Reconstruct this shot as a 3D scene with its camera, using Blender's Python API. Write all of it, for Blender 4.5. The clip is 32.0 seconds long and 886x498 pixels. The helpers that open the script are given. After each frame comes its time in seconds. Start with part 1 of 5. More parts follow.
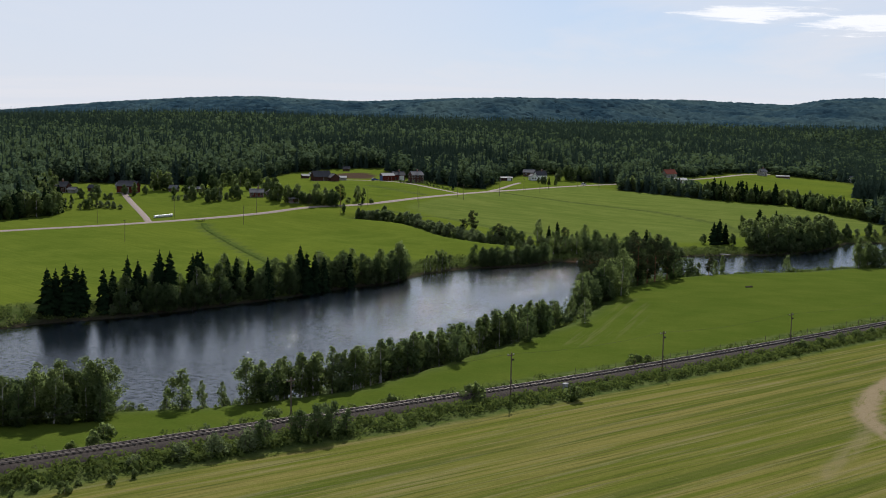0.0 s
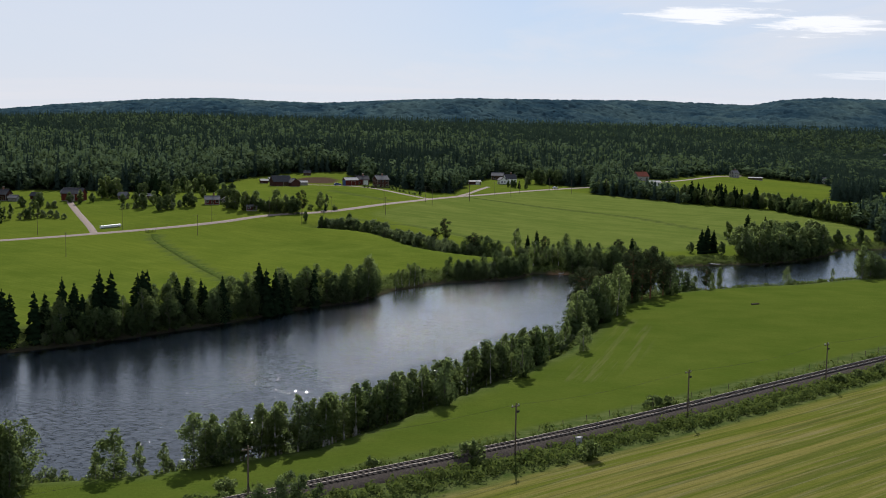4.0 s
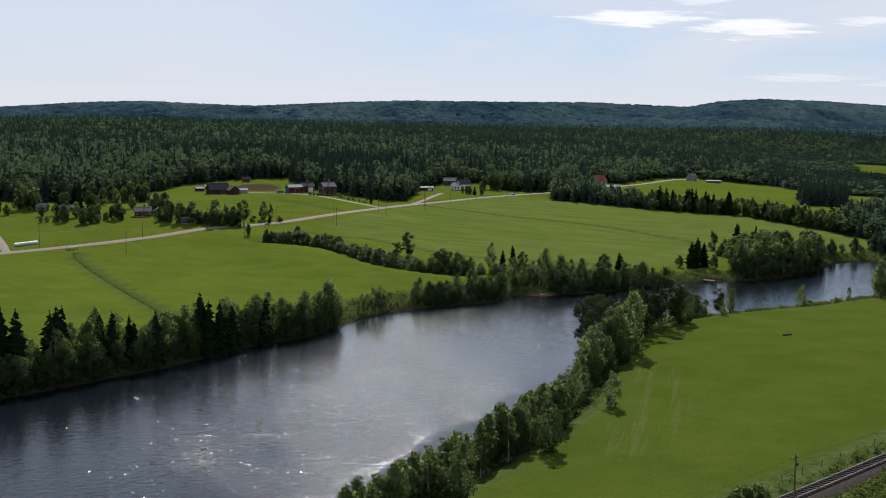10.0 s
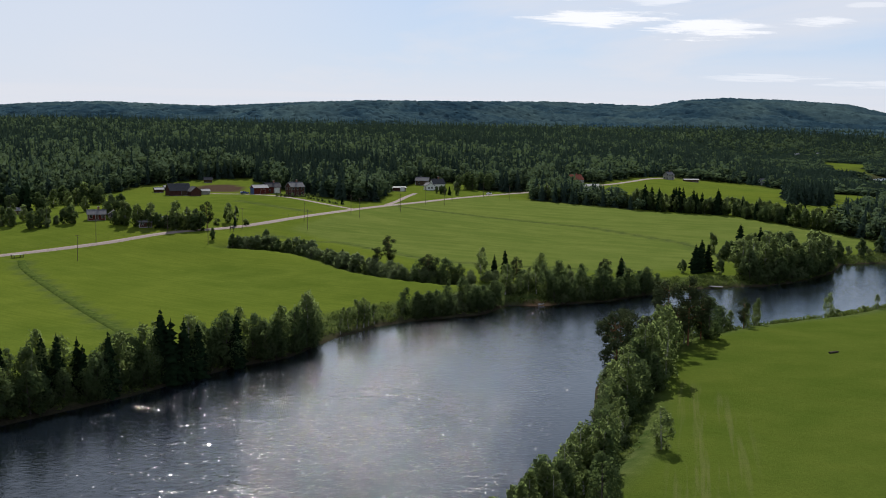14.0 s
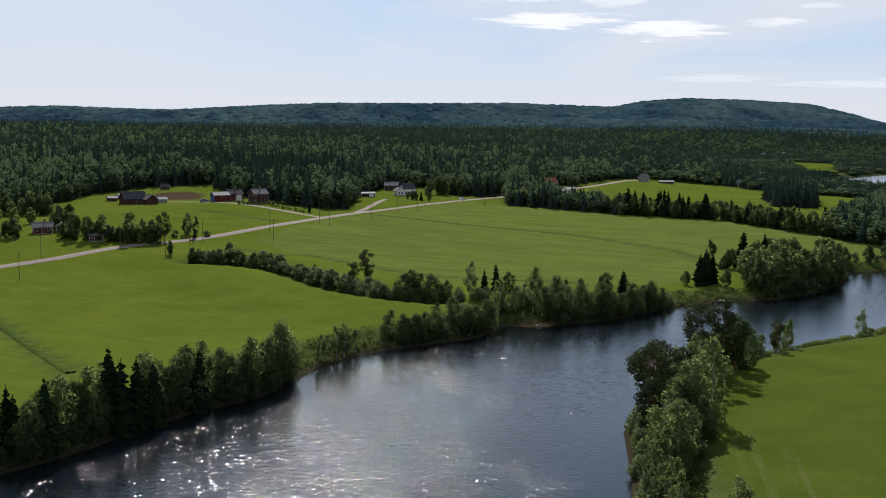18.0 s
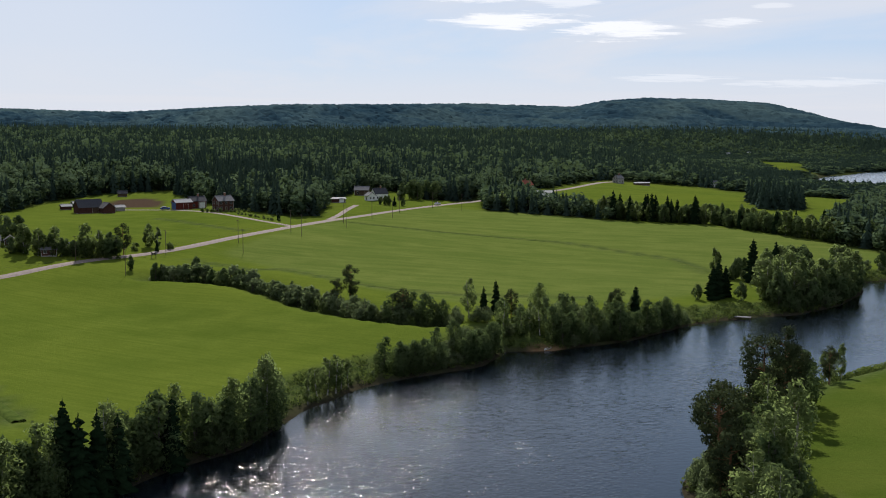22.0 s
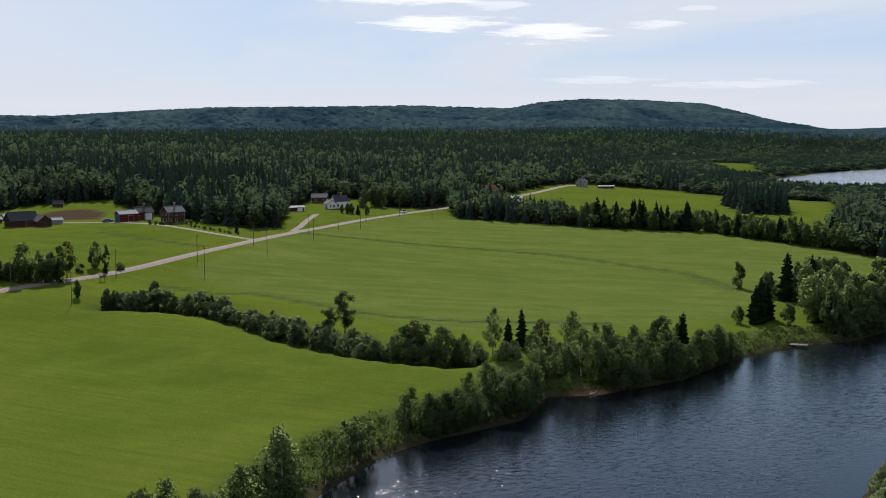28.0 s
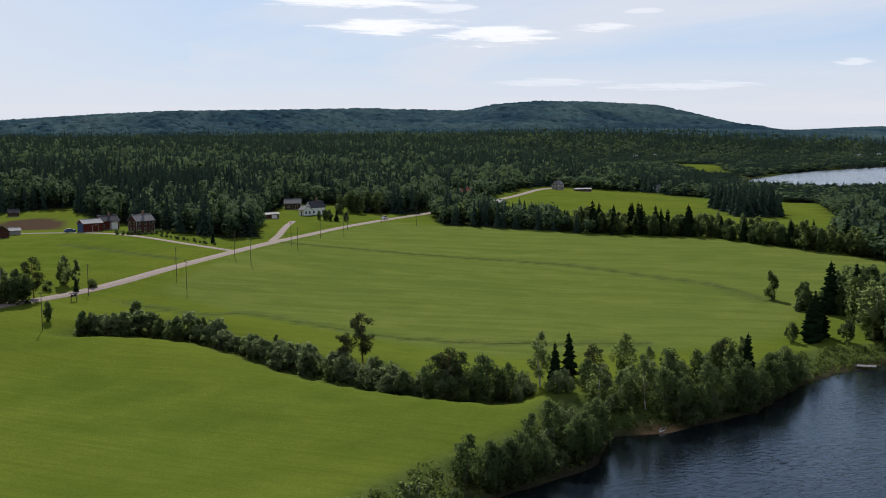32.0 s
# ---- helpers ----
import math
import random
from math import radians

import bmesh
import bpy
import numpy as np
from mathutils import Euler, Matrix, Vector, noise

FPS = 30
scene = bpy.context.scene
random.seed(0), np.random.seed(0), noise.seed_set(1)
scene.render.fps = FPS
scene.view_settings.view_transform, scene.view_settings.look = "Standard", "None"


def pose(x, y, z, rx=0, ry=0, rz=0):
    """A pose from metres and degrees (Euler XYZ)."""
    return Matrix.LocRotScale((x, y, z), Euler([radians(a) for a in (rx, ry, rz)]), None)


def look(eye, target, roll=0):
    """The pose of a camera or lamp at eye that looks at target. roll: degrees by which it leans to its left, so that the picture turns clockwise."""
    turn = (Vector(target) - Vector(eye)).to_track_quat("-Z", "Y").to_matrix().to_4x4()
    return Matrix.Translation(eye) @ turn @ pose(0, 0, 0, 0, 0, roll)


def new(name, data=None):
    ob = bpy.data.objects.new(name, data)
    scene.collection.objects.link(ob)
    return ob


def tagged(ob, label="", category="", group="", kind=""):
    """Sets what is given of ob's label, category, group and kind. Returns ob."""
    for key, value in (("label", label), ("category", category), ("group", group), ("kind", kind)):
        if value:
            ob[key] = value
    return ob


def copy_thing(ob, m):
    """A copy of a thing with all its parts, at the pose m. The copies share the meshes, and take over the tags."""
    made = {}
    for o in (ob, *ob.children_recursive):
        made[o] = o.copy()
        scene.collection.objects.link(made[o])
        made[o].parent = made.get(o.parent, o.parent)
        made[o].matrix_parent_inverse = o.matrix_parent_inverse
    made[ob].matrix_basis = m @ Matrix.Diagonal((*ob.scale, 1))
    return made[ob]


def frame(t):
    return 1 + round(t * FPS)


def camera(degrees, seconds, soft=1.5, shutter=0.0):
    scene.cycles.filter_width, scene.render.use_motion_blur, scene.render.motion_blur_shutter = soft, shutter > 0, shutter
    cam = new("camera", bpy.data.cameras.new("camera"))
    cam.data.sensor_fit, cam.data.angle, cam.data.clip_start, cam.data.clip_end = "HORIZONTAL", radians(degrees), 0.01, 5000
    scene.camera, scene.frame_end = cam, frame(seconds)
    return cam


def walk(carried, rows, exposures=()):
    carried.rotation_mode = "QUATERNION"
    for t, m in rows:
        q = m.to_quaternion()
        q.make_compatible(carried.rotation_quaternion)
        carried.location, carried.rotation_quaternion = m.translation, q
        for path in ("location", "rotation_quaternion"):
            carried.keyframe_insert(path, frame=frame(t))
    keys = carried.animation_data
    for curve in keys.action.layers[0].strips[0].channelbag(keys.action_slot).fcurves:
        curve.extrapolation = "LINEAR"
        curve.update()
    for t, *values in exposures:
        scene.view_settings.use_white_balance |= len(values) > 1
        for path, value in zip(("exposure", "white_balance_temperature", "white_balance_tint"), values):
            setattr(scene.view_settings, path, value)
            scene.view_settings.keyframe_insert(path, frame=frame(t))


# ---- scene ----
cam = camera(40.767, 32.0, soft=1.0)

# seconds, place, turn to the left, pitch, roll
FLIGHT = [
    (0, 0.67, -0.46, 51.32, -0.264, -6.135, 1.145),
    (0.5, 0.32, 3.82, 51.33, -0.488, -6.137, 1.135),
    (1, -0.05, 8.08, 51.30, -0.734, -6.125, 1.130),
    (2, -1.02, 16.61, 51.25, -1.231, -6.100, 1.104),
    (3, -1.98, 25.26, 51.26, -1.703, -6.057, 1.032),
    (3.5, -2.55, 29.53, 51.31, -1.944, -6.046, 0.982),
    (5.5, -5.04, 46.18, 51.42, -2.986, -6.006, 0.890),
    (6, -5.69, 50.42, 51.43, -3.256, -6.001, 0.894),
    (7, -6.83, 59.04, 51.39, -3.775, -5.970, 0.818),
    (8, -7.99, 67.50, 51.25, -4.307, -5.928, 0.796),
    (9, -9.33, 75.99, 51.07, -4.831, -5.883, 0.718),
    (10, -10.64, 84.59, 50.85, -5.328, -5.864, 0.703),
    (11, -11.86, 93.34, 50.55, -5.807, -5.859, 0.718),
    (12, -13.07, 102.24, 50.09, -6.301, -5.854, 0.708),
    (13, -14.00, 111.22, 49.37, -6.761, -5.839, 0.634),
    (14, -14.68, 119.91, 48.73, -7.217, -5.823, 0.559),
    (14.5, -14.96, 124.25, 48.54, -7.445, -5.818, 0.525),
    (16.5, -15.93, 141.69, 48.55, -8.443, -5.767, 0.303),
    (17, -16.17, 146.05, 48.54, -8.683, -5.758, 0.225),
    (18, -16.76, 154.72, 48.56, -9.142, -5.707, 0.118),
    (19, -17.47, 163.01, 48.67, -9.623, -5.696, 0.041),
    (20, -18.26, 171.13, 48.80, -10.125, -5.683, -0.087),
    (21, -19.22, 179.28, 48.91, -10.655, -5.678, -0.181),
    (22, -20.31, 187.36, 48.89, -11.173, -5.665, -0.217),
    (23, -21.47, 195.46, 48.77, -11.693, -5.640, -0.312),
    (24, -22.77, 203.51, 48.64, -12.201, -5.620, -0.374),
    (25, -24.16, 211.35, 48.61, -12.717, -5.614, -0.423),
    (25.5, -24.82, 215.27, 48.61, -12.972, -5.615, -0.418),
    (27.5, -27.24, 231.64, 48.72, -14.123, -5.579, -0.539),
    (28, -27.82, 235.93, 48.79, -14.426, -5.573, -0.582),
    (29, -29.06, 244.57, 48.86, -14.999, -5.561, -0.647),
    (30, -30.60, 253.19, 48.79, -15.597, -5.535, -0.700),
    (31, -32.44, 261.70, 48.51, -16.184, -5.490, -0.794),
    (31.5, -33.51, 265.89, 48.39, -16.488, -5.475, -0.818),
    (32, -34.66, 270.09, 48.28, -16.828, -5.466, -0.897),
]


def flown(x, y, z, yaw, pitch, roll):
    yaw, pitch = radians(yaw), radians(pitch)
    ahead = Vector((-math.sin(yaw) * math.cos(pitch), math.cos(yaw) * math.cos(pitch), math.sin(pitch)))
    eye = Vector((x, y, z))
    return look(eye, eye + ahead, roll)


walk(cam, [(row[0], flown(*row[1:])) for row in FLIGHT], [(0, 0.25, 6430, 11), (32, 0.25, 6430, 11)])

# ---- sky and sun ----
SUN_AZIMUTH, SUN_ELEVATION = 4.5, 38.0
world = bpy.data.worlds.new("sky")
scene.world = world
world.use_nodes = True


def build_sky():
    nt = world.node_tree
    nt.nodes.clear()
    N, L = nt.nodes.new, nt.links.new
    sky = N("ShaderNodeTexSky")
    sky.sky_type, sky.sun_disc = "NISHITA", False
    sky.sun_elevation, sky.sun_rotation = radians(SUN_ELEVATION), radians(SUN_AZIMUTH)
    sky.air_density, sky.dust_density, sky.ozone_density = 1.0, 0.25, 1.5
    co = N("ShaderNodeTexCoord")
    sep = N("ShaderNodeSeparateXYZ")
    L(co.outputs["Generated"], sep.inputs[0])

    def m(op, a, b=None, clamp=False):
        n = N("ShaderNodeMath")
        n.operation, n.use_clamp = op, clamp
        for k, v in ((0, a), (1, b)):
            if v is None:
                continue
            if isinstance(v, (int, float)):
                n.inputs[k].default_value = v
            else:
                L(v, n.inputs[k])
        return n.outputs[0]

    # cloud sheet seen in perspective: direction over height
    up = m("MAXIMUM", m("ADD", sep.outputs[2], 0.06), 0.02)
    u, v = m("DIVIDE", sep.outputs[0], up), m("DIVIDE", sep.outputs[1], up)
    comb = N("ShaderNodeCombineXYZ")
    L(u, comb.inputs[0]), L(v, comb.inputs[1])

    def cloud(scale, detail, rough, offset, stretch):
        mp = N("ShaderNodeMapping")
        mp.inputs["Location"].default_value = offset
        mp.inputs["Scale"].default_value = stretch
        L(comb.outputs[0], mp.inputs[0])
        t = N("ShaderNodeTexNoise")
        t.inputs["Scale"].default_value, t.inputs["Detail"].default_value, t.inputs["Roughness"].default_value = scale, detail, rough
        t.inputs["Distortion"].default_value = 0.4
        L(mp.outputs[0], t.inputs[0])
        return t.outputs["Fac"]

    def ramp(v, a, b):
        n = N("ShaderNodeMapRange")
        n.interpolation_type = "SMOOTHSTEP"
        n.inputs["From Min"].default_value, n.inputs["From Max"].default_value = a, b
        L(v, n.inputs["Value"])
        return n.outputs[0]

    azim = m("ARCTAN2", sep.outputs[0], sep.outputs[1])
    elev = m("ARCSINE", sep.outputs[2])
    breakup = cloud(4.5, 9, 0.70, (0.4, 5.2, 0), (0.55, 1.0, 1))

    def streak(a, e, w, h, power):
        """One long thin cloud, placed by its bearing and height in degrees."""
        p = m("POWER", m("ABSOLUTE", m("DIVIDE", m("SUBTRACT", azim, radians(a)), radians(w))), 2.0)
        q = m("POWER", m("ABSOLUTE", m("DIVIDE", m("SUBTRACT", elev, radians(e)), radians(h))), 2.0)
        f = m("SUBTRACT", m("SUBTRACT", 1.0, m("ADD", p, q)), m("MULTIPLY", m("SUBTRACT", 0.54, breakup), 5.0))
        return m("MULTIPLY", ramp(f, -0.25, 0.7), power)

    veil = ramp(cloud(0.42, 6, 0.58, (3.1, 1.7, 0), (0.8, 0.35, 1)), 0.40, 0.66)
    lower, upper = ramp(azim, radians(14), radians(-8)), ramp(azim, radians(25), radians(6))
    lift = ramp(sep.outputs[2], 0.11, 0.17)
    side = m("ADD", m("MULTIPLY", upper, lift), m("MULTIPLY", lower, m("SUBTRACT", 1.0, lift)))
    # Unseen cloud veil behind the camera, added to brighten the trees' shaded sides.
    back_fill = ramp(m("ABSOLUTE", azim), radians(70), radians(125))
    side = m("MAXIMUM", side, back_fill)
    side = m("MULTIPLY", side, m("ADD", 0.78, m("MULTIPLY", veil, 0.22)))
    veil = m("MULTIPLY", veil, ramp(sep.outputs[2], 0.24, 0.13))
    low = ramp(sep.outputs[2], 0.085, 0.012)
    bands = ramp(cloud(0.55, 8, 0.62, (7.4, 2.2, 0), (0.35, 1.0, 1)), 0.42, 0.66)
    high = m("SUBTRACT", 1.0, m("MULTIPLY", ramp(sep.outputs[2], 0.13, 0.46), m("SUBTRACT", m("SUBTRACT", 0.92, m("MULTIPLY", side, 0.45)), m("MULTIPLY", back_fill, 0.15))))
    veil = m("MAXIMUM", m("MULTIPLY", m("MULTIPLY", m("MAXIMUM", side, veil), high), 0.80), m("MULTIPLY", low, m("ADD", 0.72, m("MULTIPLY", bands, 0.28))))
    streaks = 0.0
    for place in ((14.6, 5.15, 3.4, 0.42, 1.0), (19.4, 4.65, 2.9, 0.50, 1.0), (13.0, 6.35, 4.6, 0.36, 1.0), (24.2, 4.95, 1.7, 0.26, 0.7), (17.2, 5.95, 1.6, 0.22, 0.6),
                  (26.4, 5.6, 1.0, 0.16, 0.4), (35.8, 3.0, 0.9, 0.18, 0.5), (22.0, 2.4, 3.0, 0.20, 0.4), (28.5, 2.1, 4.0, 0.22, 0.4), (-14.0, 6.6, 7.0, 0.5, 0.4), (46, 4.0, 6.0, 0.6, 0.7), (-38, 5, 9, 0.8, 0.6)):
        one = streak(*place)
        streaks = one if isinstance(streaks, float) else m("MAXIMUM", streaks, one)
    thin = N("ShaderNodeMix")
    thin.data_type = "RGBA"
    L(m("MULTIPLY", ramp(sep.outputs[2], 0.26, 0.10), 0.70), thin.inputs["Factor"])
    L(sky.outputs[0], thin.inputs["A"])
    thin.inputs["B"].default_value = (5.2, 7.0, 10.3, 1)
    mix = N("ShaderNodeMix")
    mix.data_type = "RGBA"
    L(m("MULTIPLY", veil, 1.0, True), mix.inputs["Factor"])
    L(thin.outputs["Result"], mix.inputs["A"])
    mix.inputs["B"].default_value = (8.7, 8.9, 9.5, 1)
    top = N("ShaderNodeMix")
    top.data_type = "RGBA"
    L(m("MULTIPLY", streaks, 1.0, True), top.inputs["Factor"])
    L(mix.outputs["Result"], top.inputs["A"])
    top.inputs["B"].default_value = (11.2, 11.4, 11.8, 1)
    mix = top
    bg = N("ShaderNodeBackground")
    bg.inputs["Strength"].default_value = 0.073
    L(mix.outputs["Result"], bg.inputs["Color"])
    out = N("ShaderNodeOutputWorld")
    L(bg.outputs[0], out.inputs[0])


build_sky()
sun = new("sun", bpy.data.lights.new("sun", "SUN"))
sun.data.energy, sun.data.angle, sun.data.color = 4.6, radians(0.55), (1.0, 0.95, 0.87)
az, el = radians(SUN_AZIMUTH), radians(SUN_ELEVATION)
sun.matrix_world = look((0, 0, 300), Vector((0, 0, 300)) - Vector((math.sin(az) * math.cos(el), math.cos(az) * math.cos(el), math.sin(el))))

# ---- materials ----
class Mat:
    """A node material under construction."""

    def __init__(self, name, rough=0.8, spec=0.3, metal=0.0):
        self.m = bpy.data.materials.new(name)
        self.m.use_nodes = True
        self.nt = self.m.node_tree
        self.b = self.nt.nodes["Principled BSDF"]
        self.out = self.nt.nodes["Material Output"]
        self.b.inputs["Roughness"].default_value = rough
        self.b.inputs["Specular IOR Level"].default_value = spec
        self.b.inputs["Metallic"].default_value = metal
        self.co = self.nt.nodes.new("ShaderNodeTexCoord")
        self.geo = self.nt.nodes.new("ShaderNodeNewGeometry")

    def node(self, kind, **values):
        n = self.nt.nodes.new(kind)
        for key, value in values.items():
            n.inputs[key].default_value = value
        return n

    def link(self, a, b):
        self.nt.links.new(a, b)

    def place(self, stretch=(1, 1, 1), turn=0.0, world=True):
        """Coordinates, turned to a heading and then stretched along it."""
        a = self.node("ShaderNodeMapping", Rotation=(0, 0, -turn))
        self.link(self.geo.outputs["Position"] if world else self.co.outputs["Object"], a.inputs[0])
        n = self.node("ShaderNodeMapping", Scale=stretch)
        self.link(a.outputs[0], n.inputs[0])
        return n.outputs[0]

    def noise(self, scale, detail=4, rough=0.55, stretch=(1, 1, 1), turn=0.0, world=True, distort=0.0):
        n = self.node("ShaderNodeTexNoise", Scale=scale, Detail=detail, Roughness=rough, Distortion=distort)
        self.link(self.place(stretch, turn, world), n.inputs["Vector"])
        return n.outputs["Fac"]

    def ramp(self, v, stops):
        n = self.node("ShaderNodeValToRGB")
        e = n.color_ramp.elements
        while len(e) < len(stops):
            e.new(0.5)
        for el_, (p, c) in zip(e, stops):
            el_.position, el_.color = p, (*c, 1)
        self.link(v, n.inputs[0])
        return n.outputs[0]

    def range(self, v, a, b, c=0.0, d=1.0):
        n = self.node("ShaderNodeMapRange", **{"From Min": a, "From Max": b, "To Min": c, "To Max": d})
        self.link(v, n.inputs["Value"])
        return n.outputs[0]

    def mix(self, f, a, b, how="MIX"):
        n = self.nt.nodes.new("ShaderNodeMix")
        n.data_type, n.blend_type = "RGBA", how
        for key, v in (("Factor", f), ("A", a), ("B", b)):
            if isinstance(v, tuple):
                n.inputs[key].default_value = (*v, 1)
            elif isinstance(v, (int, float)):
                n.inputs[key].default_value = v
            else:
                self.link(v, n.inputs[key])
        return n.outputs["Result"]

    def attr(self, name):
        n = self.nt.nodes.new("ShaderNodeAttribute")
        n.attribute_name = name
        return n.outputs["Fac"]

    def random(self):
        return self.nt.nodes.new("ShaderNodeObjectInfo").outputs["Random"]

    def color(self, c):
        if isinstance(c, tuple):
            self.b.inputs["Base Color"].default_value = (*c, 1)
        else:
            self.link(c, self.b.inputs["Base Color"])
        return self

    def bump(self, v, strength, distance):
        n = self.node("ShaderNodeBump", Strength=strength, Distance=distance)
        self.link(v, n.inputs["Height"])
        self.link(n.outputs[0], self.b.inputs["Normal"])
        return self


def leafy(name, dark, light, glow=0.3, by="object"):
    """Leaves or needles: light passes through them in part. by: what sets one tree or spray apart in tint."""
    k = Mat(name, 0.8, 0.0)
    pick = {"object": k.random, "island": lambda: k.geo.outputs["Random Per Island"], "tree": lambda: k.attr("tint")}[by]()
    c = k.mix(k.range(k.noise(0.9, 3), 0.35, 0.65, 0.0, 0.6), k.mix(pick, dark, light), light)
    c = k.mix(k.range(k.noise(4.0, 2), 0.3, 0.7, 0.0, 0.5), c, tuple(v * 0.55 for v in dark))
    k.color(c)
    t = k.nt.nodes.new("ShaderNodeBsdfTranslucent")
    tint = k.mix(0.5, c, tuple(min(1, v * 1.6) for v in (light[0] * 1.05, light[1] * 1.12, light[2] * 0.8)))
    k.link(tint, t.inputs["Color"])
    s = k.nt.nodes.new("ShaderNodeMixShader")
    s.inputs[0].default_value = glow
    k.link(k.b.outputs[0], s.inputs[1])
    k.link(t.outputs[0], s.inputs[2])
    k.link(s.outputs[0], k.out.inputs["Surface"])
    return k.m


def plain(name, a, b, scale=3.0, rough=0.8, metal=0.0, spec=0.08, bump=0.0, stretch=(1, 1, 1)):
    k = Mat(name, rough, spec, metal)
    n = k.noise(scale, 5, 0.6, stretch, world=False)
    k.color(k.ramp(n, [(0.32, a), (0.68, b)]))
    if bump:
        k.bump(n, 0.5, bump)
    return k.m


def ground_material():
    k = Mat("meadow", 0.95, 0.0)
    big, mid, fine = k.noise(0.012, 4), k.noise(0.09, 5, 0.6), k.noise(1.6, 4, 0.7)
    rows_ = k.noise(0.8, 5, 0.65, (0.05, 1.0, 1), radians(-42))
    grass = k.mix(k.range(mid, 0.35, 0.7), (0.078, 0.112, 0.016), (0.112, 0.146, 0.023))
    grass = k.mix(k.range(big, 0.4, 0.62, 0, 0.7), grass, (0.117, 0.148, 0.021))
    grass = k.mix(k.range(rows_, 0.4, 0.7, 0, 0.45), grass, (0.061, 0.095, 0.011))
    # older meadow, yellower, with drill rows
    drill = k.noise(0.14, 7, 0.64, (0.20, 1.0, 1), radians(-29), distort=0.9)
    old = k.mix(k.range(drill, 0.38, 0.62), (0.093, 0.130, 0.028), (0.138, 0.166, 0.041))
    old = k.mix(k.range(mid, 0.35, 0.7, 0, 0.6), old, (0.080, 0.116, 0.024))
    # cut hay
    swath = k.noise(0.50, 5, 0.68, (0.022, 1.0, 1), radians(37.5))
    hay = k.mix(k.range(swath, 0.42, 0.60), (0.098, 0.116, 0.020), (0.168, 0.152, 0.046))
    hay = k.mix(k.range(k.noise(0.33, 4, 0.6, (0.012, 1, 1), radians(39), distort=0.3), 0.55, 0.63, 0, 0.6), hay, (0.056, 0.080, 0.014))
    hay = k.mix(k.range(k.noise(1.1, 5, 0.65, (0.03, 1, 1), radians(38)), 0.53, 0.66, 0, 0.5), hay, (0.205, 0.180, 0.098))
    hay = k.mix(k.range(k.noise(1.6, 3, 0.6, (0.02, 1, 1), radians(37.5)), 0.55, 0.64, 0, 0.5), hay, (0.050, 0.060, 0.016))
    wild = k.mix(k.range(k.noise(0.35, 6, 0.7), 0.35, 0.65), (0.038, 0.064, 0.016), (0.098, 0.120, 0.041))
    wood = k.mix(k.range(mid, 0.4, 0.6), (0.020, 0.030, 0.010), (0.045, 0.055, 0.018))
    earth = k.mix(k.range(fine, 0.3, 0.7), (0.050, 0.034, 0.024), (0.085, 0.060, 0.042))
    sand = k.mix(k.range(fine, 0.3, 0.7), (0.17, 0.10, 0.05), (0.30, 0.20, 0.11))
    worn = k.mix(k.range(fine, 0.3, 0.7), (0.20, 0.155, 0.095), (0.29, 0.235, 0.155))
    tracks = k.range(k.noise(0.9, 4, 0.6, (0.03, 1.0, 1), radians(71), distort=0.1), 0.50, 0.62)
    mud = k.mix(k.range(fine, 0.3, 0.7), (0.022, 0.020, 0.013), (0.060, 0.052, 0.034))
    c = grass
    lush = k.mix(k.range(mid, 0.35, 0.7), (0.059, 0.088, 0.013), (0.082, 0.108, 0.018))
    lush = k.mix(k.range(rows_, 0.4, 0.7, 0, 0.35), lush, (0.074, 0.112, 0.018))
    for name, col in (("lush", lush), ("old", old), ("hay", hay)):
        c = k.mix(k.attr(name), c, col)
    c = k.mix(k.mix(k.attr("tracks"), (0, 0, 0), tracks), c, worn)
    scuffed = k.range(k.noise(0.8, 5, 0.7, (0.2, 1.0, 1), radians(66)), 0.26, 0.48)
    c = k.mix(k.mix(k.attr("worn"), (0, 0, 0), scuffed), c, worn)
    for name, col in ( ("wild", wild), ("wood", wood), ("earth", earth), ("mud", mud), ("sand", sand)):
        c = k.mix(k.attr(name), c, col)
    k.color(k.mix(k.range(fine, 0.3, 0.7, 0.0, 0.35), c, k.mix(0.5, c, (0, 0, 0))))
    k.bump(k.noise(2.5, 5, 0.7), 0.6, 0.25)
    return k.m


